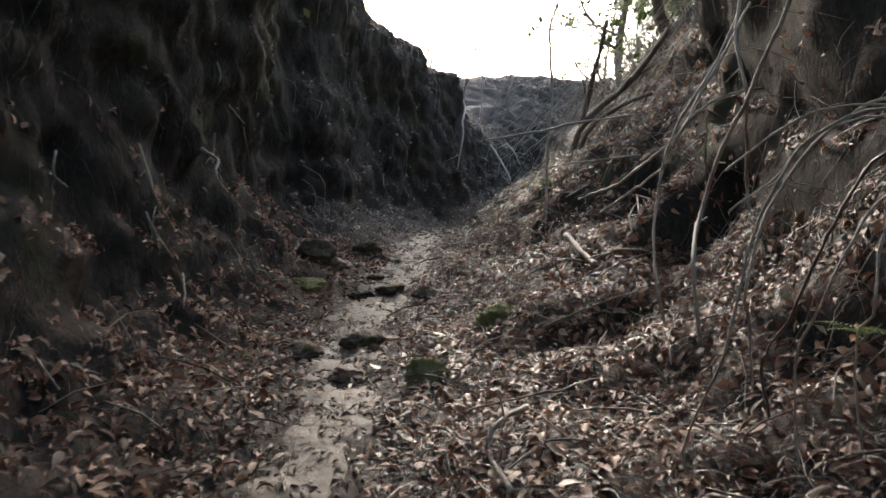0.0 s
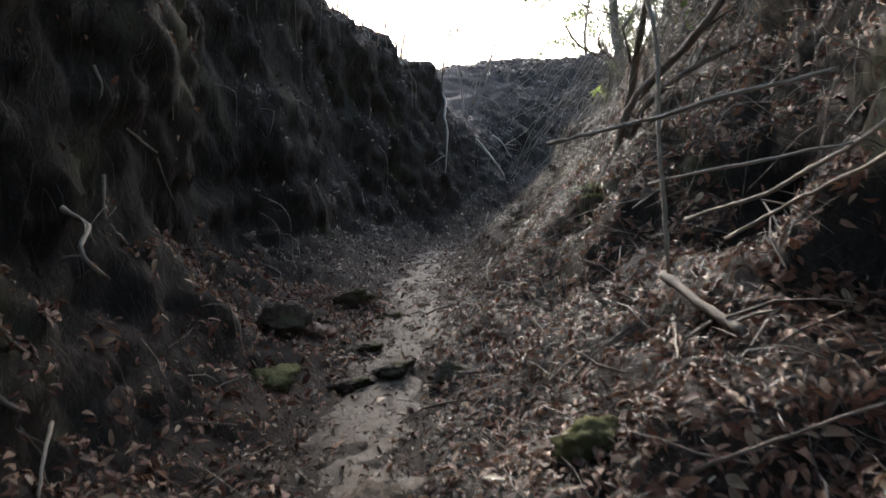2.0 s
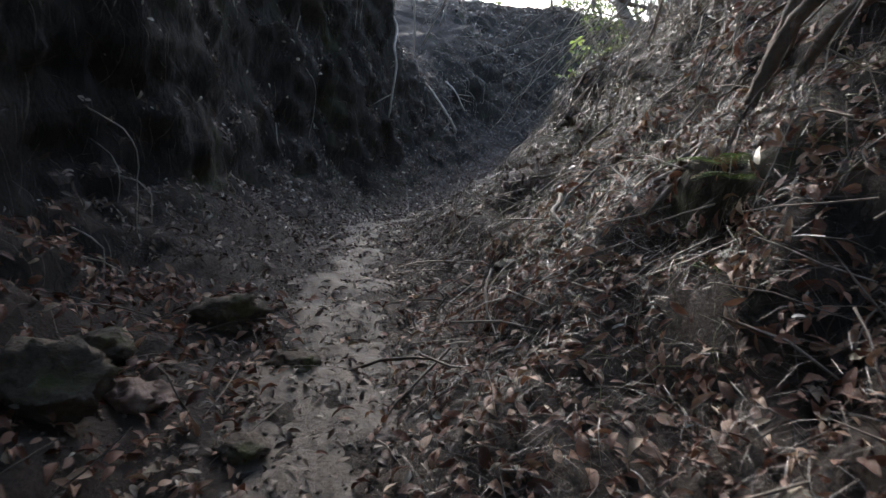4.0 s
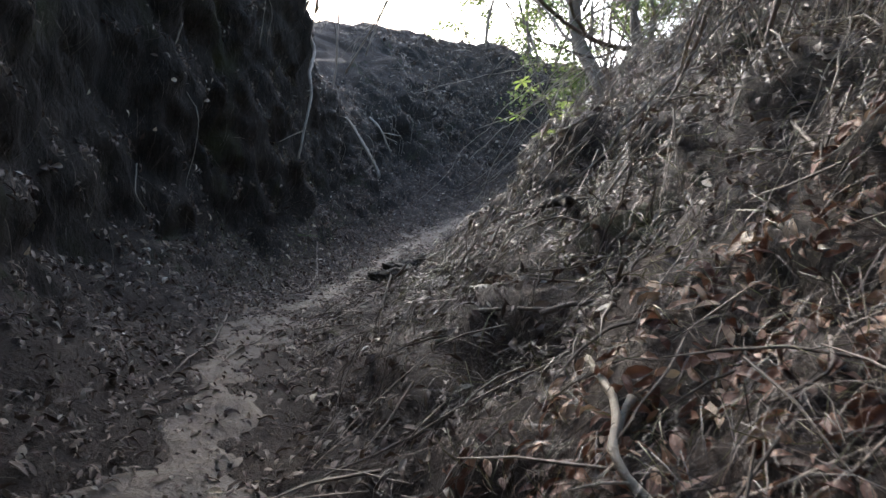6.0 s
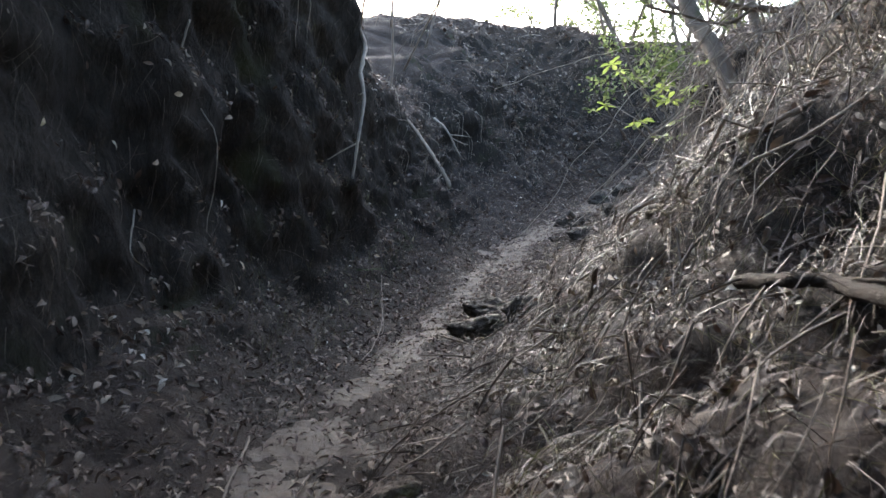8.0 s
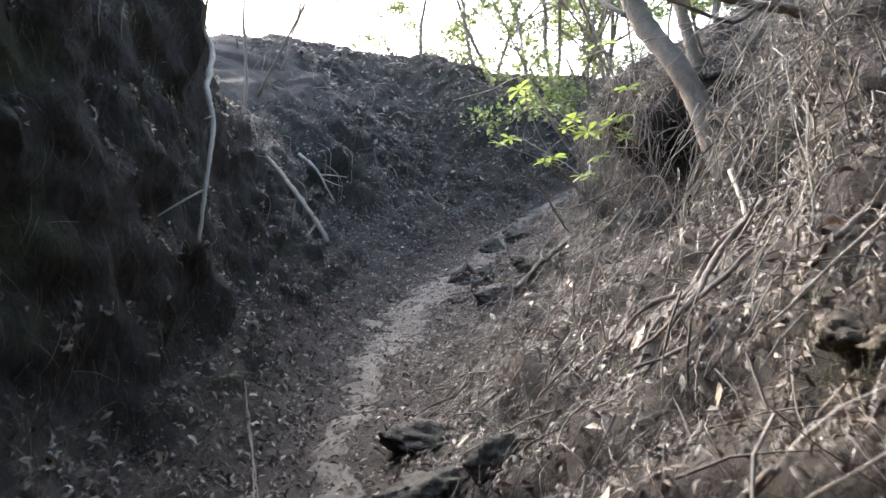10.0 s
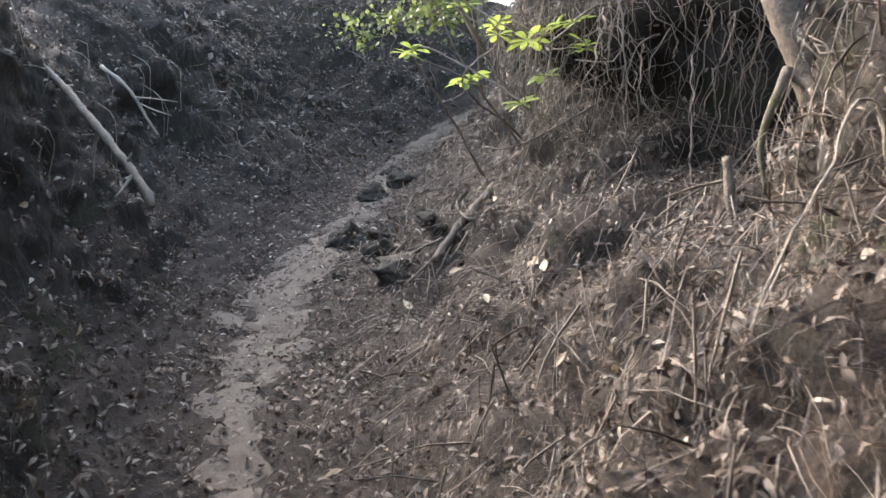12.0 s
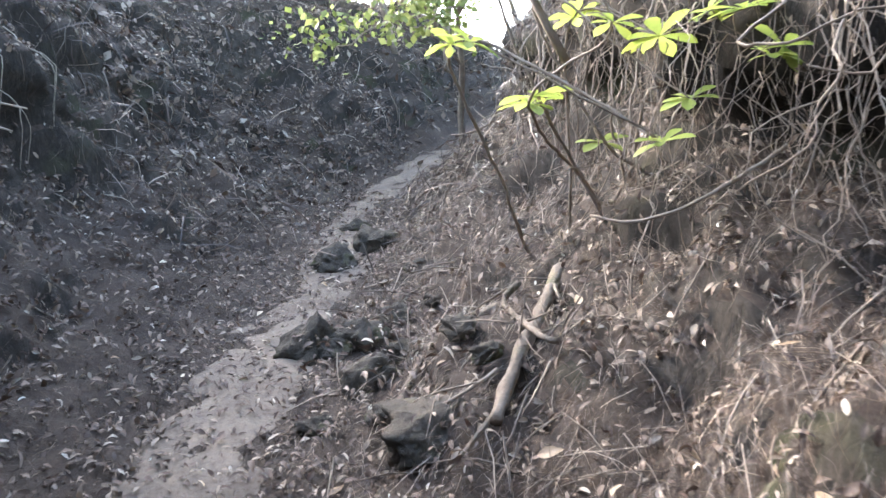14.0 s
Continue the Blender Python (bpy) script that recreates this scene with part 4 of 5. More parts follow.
stone("bank_rock", (1.72, 14.49, 2.75), (0.2, 0.17, 0.1), DARK_STONE, "low mossy rock under litter")
stone("bank_rock", (2.32, 12.54, 3.53), (0.114, 0.114, 0.049), STONE, "mossy pale rock on the bank")
stone("bank_rock", (4.28, 20.40, 3.56), (0.199, 0.174, 0.178), DARK_STONE, "pale mossy rock standing in the trail")
stone("bank_rock", (4.31, 19.77, 3.48), (0.241, 0.211, 0.126), DARK_STONE, "low mossy rock beside the trail")
stone("bank_rock", (4.09, 18.94, 3.40), (0.248, 0.217, 0.179), DARK_STONE, "large dark rock with moss on top")
stone("bank_rock", (4.56, 20.23, 3.62), (0.158, 0.139, 0.121), DARK_STONE, "dark wet rock in the debris")
stone("bank_rock", (4.63, 19.87, 3.56), (0.120, 0.105, 0.086), DARK_STONE, "dark wet rock in the debris")
stone("bank_rock", (5.81, 21.98, 4.15), (0.235, 0.206, 0.185), DARK_STONE, "dark rounded rock up the trail")
stone("bank_rock", (5.34, 21.85, 4.00), (0.211, 0.185, 0.148), DARK_STONE, "dark rounded rock up the trail")
stone("bank_rock", (4.54, 19.27, 3.77), (0.112, 0.098, 0.078), DARK_STONE, "small dark rock in the leaf debris")
stone("bank_rock", (4.48, 18.99, 3.71), (0.089, 0.078, 0.065), DARK_STONE, "small dark rock in the leaf debris")
stone("bank_rock", (4.97, 20.43, 3.70), (0.151, 0.132, 0.087), DARK_STONE, "small dark rock in the leaf debris")
stone("bank_rock", (5.23, 20.34, 3.79), (0.132, 0.116, 0.077), DARK_STONE, "small dark rock in the leaf debris")
stone("bank_rock", (4.40, 20.27, 3.58), (0.110, 0.097, 0.069), DARK_STONE, "small dark rock in the leaf debris")
stone("bank_rock", (4.11, 19.27, 3.41), (0.112, 0.098, 0.065), DARK_STONE, "small dark rock in the leaf debris")
stone("bank_rock", (3.84, 19.55, 3.35), (0.098, 0.086, 0.049), DARK_STONE, "small dark rock in the leaf debris")
stone("bank_rock", (5.63, 21.00, 3.96), (0.138, 0.121, 0.087), DARK_STONE, "small dark rock in the leaf debris")
stone("bank_rock", (6.05, 22.65, 4.30), (0.143, 0.125, 0.092), DARK_STONE, "small dark rock in the leaf debris")
stone("trail_stone", (0.09, 8.58, 2.07), (0.102, 0.102, 0.047), STONE, "small weathered stone in the trail")
stone("trail_stone", (-0.07, 7.92, 1.94), (0.082, 0.082, 0.034), STONE, "small weathered stone in the trail")
rod("surface_root", [(3.15, 14.03, 3.91), (2.98, 14.00, 3.77), (2.62, 13.70, 3.62), (2.53, 13.71, 3.53), (2.55, 13.87, 3.36)], 0.016, 0.01, TWIG, "thick grey root running down the bank", "root")
rod("surface_root", [(2.93, 13.73, 3.79), (2.66, 13.68, 3.63), (2.53, 13.71, 3.53), (2.58, 14.06, 3.37)], 0.012, 0.008, TWIG, "grey root crossing another on the bank", "root")
rod("fallen_branch", [(2.82, 13.07, 3.91), (2.52, 12.97, 3.79), (2.72, 13.39, 3.63), (2.65, 13.56, 3.57), (2.48, 13.63, 3.42), (2.32, 13.71, 3.35)], 0.013, 0.008, TWIG, "long crooked grey branch lying down the bank", "branch")
rod("surface_root", [(5.35, 17.56, 4.14), (5.28, 17.78, 4.26), (5.13, 18.00, 4.16)], 0.012, 0.008, TWIG, "thin root lying over litter", "root")
rod("surface_root", [(6.08, 16.63, 4.89), (5.97, 16.84, 4.58), (5.87, 16.99, 4.22)], 0.014, 0.01, TWIG, "bare root hanging down the bank face", "root")
rod("surface_root", [(5.88, 18.03, 5.39), (6.33, 18.30, 5.24), (6.12, 17.98, 4.83)], 0.012, 0.007, TWIG, "dark root hanging over the hollow", "root")
rod("surface_root", [(5.76, 17.86, 5.50), (6.01, 17.96, 5.24), (6.05, 17.82, 4.71)], 0.016, 0.01, TWIG, "dark root hanging over the hollow", "root")
stone("bank_rock", (2.35, 12.77, 3.54), (0.104, 0.104, 0.050), STONE, "mossy rotten lump of rock on the bank")
rod("dead_stem", [(1.85, 8.31, 3.14), (1.93, 8.14, 3.43), (2.1, 7.98, 3.62), (2.3, 7.76, 3.79), (2.44, 7.55, 3.99), (2.59, 7.44, 4.25)], 0.034, 0.024, BARK, "dark dead stem leaning up from the bank", "dead stem", "dead stems leaning from the bank")
rod("dead_stem", [(1.91, 8.16, 3.14), (1.95, 7.95, 3.36), (2.09, 7.78, 3.5), (2.24, 7.62, 3.59), (2.45, 7.46, 3.67)], 0.026, 0.018, BARK, "dark dead stem leaning up from the bank", "dead stem", "dead stems leaning from the bank")
rod("dead_stem", [(1.88, 8.3, 3.19), (1.99, 8.13, 3.67), (2.05, 7.96, 4.03), (2.11, 7.84, 4.45)], 0.03, 0.022, BARK, "dark dead stem rising from the bank", "dead stem", "dead stems leaning from the bank")
rod("overhanging_branch", [(5.95, 15.11, 5.12), (4.92, 14.92, 5.16), (4.4, 14.93, 5.28), (3.93, 14.93, 5.32), (3.47, 14.92, 5.5), (3.16, 14.88, 5.68), (2.98, 14.92, 6.02)], 0.042, 0.018, BARK, "dark crooked branch reaching out over the gully", "branch", "branches over the gully")
rod("overhanging_branch", [(3.73, 14.92, 5.38), (3.45, 14.72, 5.62), (3.53, 14.6, 5.95)], 0.022, 0.012, BARK, "dark crooked branch reaching out over the gully", "branch", "branches over the gully")
rod("overhanging_branch", [(4.11, 14.89, 5.29), (3.79, 14.75, 5.11), (3.36, 14.64, 5.12), (3.04, 14.61, 5.18)], 0.016, 0.008, BARK, "thin dark branch reaching out over the gully", "branch", "branches over the gully")


# the roots that hang from the end of the earth wall
rod("hanging_root", [(0.95, 17.3, 5.75), (1.05, 17.1, 5.4), (0.98, 16.6, 5.0), (1.0, 16.45, 4.75), (0.96, 16.3, 4.45), (0.9, 16.15, 4.15), (0.87, 16.08, 3.95)], 0.024, 0.012, ROOT, "long pale root hanging down the end of the earth wall", "root", "roots on the earth wall")
rod("diagonal_root", [(1.45, 20.6, 5.45), (1.76, 20.1, 5.1), (1.98, 19.5, 4.65), (2.16, 18.95, 4.2), (2.2, 18.8, 4.02)], 0.034, 0.028, PALE_BARK, "thick pale root slanting down off the earth wall", "root", "roots on the earth wall")
rod("hanging_root", [(1.72, 20.1, 5.12), (1.74, 19.9, 4.9), (1.7, 19.85, 4.6)], 0.025, 0.012, ROOT, "short pale root hanging from the wall edge", "root", "roots on the earth wall")
rod("hanging_root", [(2.25, 20.6, 5.2), (2.4, 20.4, 5.0), (2.6, 20.3, 4.6)], 0.02, 0.01, ROOT, "short pale root hanging from the wall edge", "root", "roots on the earth wall")


rod("standing_stick", [(3.8, 14.86, 4.26), (3.6, 14.55, 4.03), (3.3, 14.11, 3.7)], 0.013, 0.012, ROOT, "pale broken stick leaning against the bank", "stick")
rod("broken_stump", [(4.52, 16.24, 4.13), (4.48, 16.2, 3.95), (4.46, 16.16, 3.7)], 0.026, 0.032, BARK, "short upright broken stake in the litter", "stump")


def fallen_leaf(place, normal, size, seed, label):
    """One large fallen leaf, cupped and a little torn."""
    local = np.random.default_rng(seed)
    u = np.linspace(0, 1, 9)
    w = 0.2 * np.sin(np.pi * u ** 0.8) * (1 + local.normal(0, 0.08, 9)) + 0.004
    v = np.array([(x - 0.5, k * h * 0.5, 0.05 * math.sin(3.1 * x + seed) + 0.05 * k * h * math.sin(5 * x + seed) + 0.04 * (k * h * 4) ** 2 * 0.25 + local.normal(0, 0.01)) for x, h in zip(u, w) for k in (-2, -1, 0, 1, 2)])
    f = [[r * 5 + c, (r + 1) * 5 + c, (r + 1) * 5 + c + 1, r * 5 + c + 1] for r in range(8) for c in range(4)]
    ob = thing("fallen_leaf", v * size, f, PALE_LEAF, label, "leaf", "pale leaves on the litter")
    turn = Vector(normal).to_track_quat("Z", "Y").to_matrix().to_4x4() @ Matrix.Rotation(local.uniform(0, 6.28), 4, "Z")
    ob.matrix_world = Matrix.Translation(Vector(place) + Vector(normal) * 0.028) @ turn
    return ob


fallen_leaf((0.61, 4.47, 1.42), (-0.00, -0.47, 0.88), 0.13, 0, "pale yellow fallen leaf lying on the brown litter")
fallen_leaf((0.63, 4.21, 1.40), (0.15, 0.06, 0.99), 0.12, 1, "pale yellow fallen leaf lying on the brown litter")
fallen_leaf((1.07, 4.57, 1.52), (-0.08, -0.33, 0.94), 0.12, 2, "pale yellow fallen leaf lying on the brown litter")
fallen_leaf((1.64, 3.67, 1.40), (-0.53, -0.18, 0.83), 0.12, 3, "pale cream fallen leaf lying on the brown litter")
fallen_leaf((0.18, 4.99, 1.47), (0.00, -0.17, 0.99), 0.1, 4, "pale tan fallen leaf lying on the brown litter")
fallen_leaf((1.01, 3.52, 1.37), (-0.05, -0.38, 0.92), 0.11, 5, "pale cream fallen leaf lying on the brown litter")
fallen_leaf((0.54, 5.69, 1.59), (0.19, -0.14, 0.97), 0.1, 6, "pale tan fallen leaf lying on the brown litter")
fallen_leaf((1.02, 3.21, 1.33), (-0.25, -0.12, 0.96), 0.1, 7, "pale cream fallen leaf lying on the brown litter")
fallen_leaf((1.17, 3.75, 1.40), (0.24, -0.30, 0.92), 0.1, 8, "pale tan fallen leaf lying on the brown litter")
fallen_leaf((0.42, 3.84, 1.33), (0.10, -0.16, 0.98), 0.1, 9, "pale tan fallen leaf lying on the brown litter")
fallen_leaf((-0.27, 3.83, 1.31), (0.08, -0.19, 0.98), 0.09, 10, "dull tan fallen leaf lying on the brown litter")
fallen_leaf((1.66, 4.46, 1.72), (-0.96, -0.03, 0.28), 0.11, 11, "pale yellow-green fallen leaf lying on the brown litter")
fallen_leaf((1.31, 5.13, 1.68), (-0.63, -0.51, 0.59), 0.1, 12, "pale yellow-green fallen leaf lying on the brown litter")
fallen_leaf((1.23, 6.90, 2.09), (-0.68, -0.13, 0.72), 0.12, 13, "pale tan fallen leaf lying on the brown litter")
fallen_leaf((1.54, 7.15, 2.35), (-0.70, 0.36, 0.62), 0.12, 14, "pale tan fallen leaf lying on the brown litter")
fallen_leaf((1.53, 7.92, 2.54), (-0.75, -0.53, 0.41), 0.1, 15, "orange brown fallen leaf lying on the brown litter")
fallen_leaf((1.46, 8.29, 2.53), (-0.54, -0.52, 0.66), 0.1, 16, "pale green fallen leaf lying on the brown litter")
fallen_leaf((0.74, 11.08, 2.46), (-0.39, 0.01, 0.92), 0.12, 17, "orange brown fallen leaf lying on the brown litter")
fallen_leaf((1.81, 13.07, 3.09), (-0.75, 0.18, 0.64), 0.08, 18, "pale cream fallen leaf lying on the brown litter")
fallen_leaf((1.91, 11.57, 3.30), (-0.49, 0.27, 0.83), 0.08, 19, "pale cream fallen leaf lying on the brown litter")
fallen_leaf((1.91, 12.59, 2.99), (-0.85, 0.09, 0.53), 0.13, 20, "pinkish tan fallen leaf lying on the brown litter")
fallen_leaf((2.01, 12.12, 3.15), (-0.57, -0.56, 0.60), 0.12, 21, "pale tan fallen leaf lying on the brown litter")
fallen_leaf((2.36, 13.26, 3.30), (-0.87, 0.34, 0.36), 0.1, 22, "pale cream fallen leaf lying on the brown litter")
fallen_leaf((2.06, 14.80, 2.87), (-0.59, 0.01, 0.81), 0.1, 23, "pale cream fallen leaf lying on the brown litter")
fallen_leaf((2.66, 14.14, 3.39), (-0.80, 0.04, 0.59), 0.16, 24, "torn orange brown fallen leaf lying on the brown litter")
fallen_leaf((2.39, 15.50, 2.96), (-0.19, 0.47, 0.86), 0.1, 25, "pale tan fallen leaf lying on the brown litter")
fallen_leaf((2.46, 16.75, 2.79), (-0.15, -0.17, 0.97), 0.1, 26, "pale tan fallen leaf lying on the brown litter")
fallen_leaf((4.03, 17.23, 3.56), (-0.86, 0.17, 0.49), 0.09, 27, "pale cream fallen leaf lying on the brown litter")
fallen_leaf((4.04, 17.20, 3.58), (-0.86, 0.17, 0.49), 0.1, 28, "pale cream fallen leaf lying on the brown litter")
fallen_leaf((3.77, 17.31, 3.36), (-0.43, -0.36, 0.83), 0.1, 29, "pale tan fallen leaf lying on the brown litter")
fallen_leaf((3.27, 16.12, 3.28), (-0.77, 0.13, 0.62), 0.1, 30, "pale cream fallen leaf lying on the brown litter")
fallen_leaf((3.61, 15.93, 3.65), (-0.49, -0.25, 0.84), 0.1, 31, "pale cream fallen leaf lying on the brown litter")
fallen_leaf((4.03, 17.12, 3.55), (-0.66, 0.04, 0.75), 0.14, 32, "pale cream fallen leaf lying on the brown litter")
fallen_leaf((3.64, 19.01, 3.21), (-0.15, -0.15, 0.98), 0.11, 33, "pale tan fallen leaf lying on the brown litter")
fallen_leaf((3.79, 18.38, 3.22), (-0.28, -0.54, 0.79), 0.12, 34, "pale cream fallen leaf lying on the brown litter")
fallen_leaf((4.95, 18.84, 3.92), (-0.53, -0.01, 0.85), 0.1, 35, "pale cream fallen leaf lying on the brown litter")
fallen_leaf((4.67, 17.64, 3.86), (-0.12, 0.05, 0.99), 0.09, 36, "pale cream fallen leaf lying on the brown litter")
fallen_leaf((4.77, 17.74, 3.84), (-0.12, 0.05, 0.99), 0.09, 37, "pale cream fallen leaf lying on the brown litter")
fallen_leaf((4.18, 18.31, 3.43), (-0.68, -0.26, 0.69), 0.11, 38, "pale cream fallen leaf lying on the brown litter")

# ---- trees ----
def grow(start, way, length, radius, depth, local, out, spread=0.55, lift=0.12):
    """Limbs that fork; gathers tubes and the tips."""
    p, w = np.array(start, float), np.array(way, float)
    w /= np.linalg.norm(w)
    line = [p]
    steps = 4
    for _ in range(steps):
        w = w + local.normal(0, 0.16, 3) + np.array([0, 0, lift * 0.3])
        w /= np.linalg.norm(w)
        p = p + w * length / steps
        line.append(p)
    out[depth].append(tube(line, radius, radius * 0.55, 7 if radius > 0.03 else 4, max(0.08, length / 9), 0.06, 0, int(local.integers(1, 9999))))
    if depth + 1 >= len(out) - 1:
        out[-1].append((line[-1], w))
        return
    for k in range(int(local.integers(2, 4)) + (depth == 0) * 2):
        at = line[int(local.integers(2, steps + 1))]
        grow(at, w + local.normal(0, spread, 3) + np.array([0, 0, lift]), length * local.uniform(0.5, 0.75), radius * local.uniform(0.42, 0.58), depth + 1, local, out, spread, lift)


def tree(name, base, way, length, radius, label, seed, levels=4, leaves=0, leaf_size=(0.06, 0.13), group="", spread=0.55, lift=0.12, bark=None, foliage=None, clump=0.28):
    """A tree of a tapered trunk, forking limbs and, where it has them, leaves at the twig ends."""
    local = np.random.default_rng(seed)
    out = [[] for _ in range(levels)] + [[]]
    grow(np.array(base) - np.array(way) / np.linalg.norm(way) * 0.15, way, length, radius, 0, local, out, spread, lift)
    ob = hold(name, label, "tree", group, at=base)
    back = np.array(base, float)
    for level, part_name in enumerate(("trunk", "limb", "twig_spray", "fine_twig_spray")[:levels]):
        if out[level]:
            if part_name in ("trunk", "limb"):
                for v, f in out[level]:
                    thing(part_name, v - back, f, bark or BARK, parent=ob)
            else:
                v, f = join(out[level])
                thing(part_name, v - back, f, bark or BARK, kind="stuff", parent=ob)
    if leaves:
        tips = np.array([t for t, _ in out[-1]])
        pick = local.integers(0, len(tips), leaves)
        p = tips[pick] + local.normal(0, clump, (leaves, 3)) * np.array([1, 1, 0.7])
        s = local.uniform(*leaf_size, leaves)
        n = local.normal(0, 1, (leaves, 3)) + np.array([0, 0, 0.6])
        v, f = scatter(dot_v, dot_f, p, turns(n / np.linalg.norm(n, axis=1)[:, None], leaves, 0.3), np.stack([s, s * 1.6, s], axis=1))
        thing("crown", v - back, f, foliage or FOLIAGE, parent=ob)
    return ob


# the curved tree that stands on the bank, with its bared roots
bank_tree = hold("bank_tree", "curved bare tree with exposed roots standing on the bank", "tree", at=(4.45, 15.78, 4.5))
origin = np.array((4.45, 15.78, 4.5))


def limb(part_name, points, r0, r1, seed, mat=None):
    v, f = tube(points, r0, r1, 12 if r0 > 0.04 else 6, 0.05, 0.05, 0.002, seed)
    return thing(part_name, v - origin, f, mat or BARK, parent=bank_tree)


limb("trunk", [(4.62, 15.7, 3.55), (4.56, 15.7, 4.0), (4.5, 15.72, 4.35), (4.45, 15.78, 4.62), (4.42, 15.9, 4.95), (4.36, 16.05, 5.25), (4.27, 16.3, 5.62), (4.22, 16.45, 6.1), (4.3, 16.6, 7.0), (4.5, 16.5, 8.2)], 0.1, 0.07, 1)
limb("trunk", [(5.88, 17.37, 4.93), (5.76, 17.34, 5.19), (5.70, 17.38, 5.46), (5.67, 17.47, 5.84), (5.65, 17.63, 6.47), (5.75, 17.84, 7.51)], 0.075, 0.05, 2)
for k, pts in enumerate([
        [(4.5, 15.75, 4.45), (4.75, 15.5, 4.62), (5.0, 15.2, 4.8), (5.35, 14.8, 5.1), (5.8, 14.4, 5.3)],
        [(4.42, 15.75, 4.5), (4.3, 15.55, 4.2), (4.15, 15.5, 3.9), (4.05, 15.45, 3.65)],
        [(4.5, 15.7, 4.45), (4.45, 15.5, 4.1), (4.42, 15.4, 3.85)],
        [(4.38, 15.8, 4.5), (4.25, 15.85, 4.2), (4.2, 15.8, 3.95)],
        [(4.55, 15.7, 4.45), (4.65, 15.4, 4.2), (4.6, 15.2, 3.95)]]):
    limb("root", pts, (0.13, 0.034, 0.026, 0.03, 0.034)[k], (0.1, 0.01, 0.008, 0.008, 0.01)[k], 10 + k)
local = np.random.default_rng(31)
twigs = []
for k in range(9):
    out = [[] for _ in range(3)] + [[]]
    grow((4.25 + local.normal(0, 0.1), 16.4 + k * 0.03, 5.7 + k * 0.22), (local.normal(-0.3, 0.7), local.normal(0.2, 0.7), 0.5), 1.3, 0.022, 0, local, out)
    twigs += out[0] + out[1] + out[2]
v, f = join(twigs)
thing("twig_spray", v - origin, f, TWIG, kind="stuff", parent=bank_tree)

# bare saplings along both edges of the gully
for k, (x, y, z, wx, wy, size, r) in enumerate([
        (1.0, 18.2, 5.3, 0.25, -0.1, 2.2, 0.02), (1.5, 19.6, 5.4, 0.3, 0.0, 2.6, 0.022), (1.9, 21.3, 6.3, 0.3, -0.2, 2.4, 0.022), (2.4, 22.6, 7.0, 0.2, -0.1, 2.4, 0.02), (0.8, 17.0, 5.7, 0.3, -0.2, 1.8, 0.016),
        (5.0, 19.0, 5.4, -0.35, -0.1, 2.4, 0.022), (5.6, 18.4, 5.5, -0.4, 0.1, 2.2, 0.02), (6.2, 19.6, 5.7, -0.3, 0.0, 2.8, 0.026), (7.0, 20.8, 6.0, -0.3, 0.1, 2.6, 0.024), (6.0, 17.6, 5.6, -0.35, 0.0, 2.6, 0.024)]):
    tree("sapling", (x, y, z - 0.1), (wx, wy, 1), size, r, "thin bare sapling with fine grey twigs on the gully edge", 400 + k, 4, group="saplings on the gully edge", spread=0.6, bark=TWIG)
# the tree that leans out of the bank crest, its branches drooping into the open sky
tree("leaning_tree", tuple(spot(10.6, 3.2)[0]), (-0.6, -0.35, 0.55), 1.7, 0.085, "dark leaning tree with drooping bare branches on the bank crest", 611, 4, 500, (0.05, 0.1), "trees on the gully edge", 0.75, -0.12, clump=0.15)
# trees added on the right-hand edge and behind, mostly unseen, to shade the gully
for k, (x, y, size, r, leaves) in enumerate([
        (4.4, 1.5, 2.6, 0.09, 11000), (4.4, 4.2, 2.6, 0.09, 11000), (4.2, 6.8, 2.4, 0.08, 10000), (4.4, 9.0, 2.4, 0.08, 7000), (5.6, 11.6, 2.8, 0.08, 6000), (4.8, 13.4, 2.8, 0.09, 9000), (5.0, 15.4, 2.8, 0.09, 9000), (4.9, 17.4, 2.6, 0.08, 7000), (2.4, -4.0, 3.0, 0.1, 12000), (-0.9, -7.0, 3.2, 0.1, 12000), (1.2, -9.0, 3.2, 0.1, 12000), (-2.6, -3.0, 3.0, 0.1, 12000), (4.5, -2.0, 3.0, 0.1, 11000)]):
    p, _ = spot(y, x)
    tree("shade_tree", tuple(p), (-0.15, -0.05, 1), size, r, "dark evergreen tree added around the gully to shade it", 500 + k, 4, leaves, (0.1, 0.22), "trees on the gully edge", 0.7, 0.02, clump=0.4)
# unseen trees added above the earth wall, leaning in to keep it dark
for k, (x, y, size, r, leaves) in enumerate([
        (-2.4, 0.2, 2.8, 0.1, 9000), (-2.3, 2.2, 2.8, 0.1, 9000), (-2.2, 4.2, 2.8, 0.1, 9000), (-2.2, 6.2, 2.6, 0.09, 9000), (-2.4, 8.4, 2.6, 0.09, 8000), (-2.6, 10.4, 2.4, 0.09, 6000), (-3.2, 12.5, 2.4, 0.08, 5000)]):
    p, _ = spot(y, x)
    tree("shade_tree", tuple(p), (0.4, -0.15, 1), size, r, "unseen dark evergreen tree added above the earth wall to shade it", 520 + k, 4, leaves, (0.1, 0.22), "trees on the gully edge", 0.7, 0.02, clump=0.4)
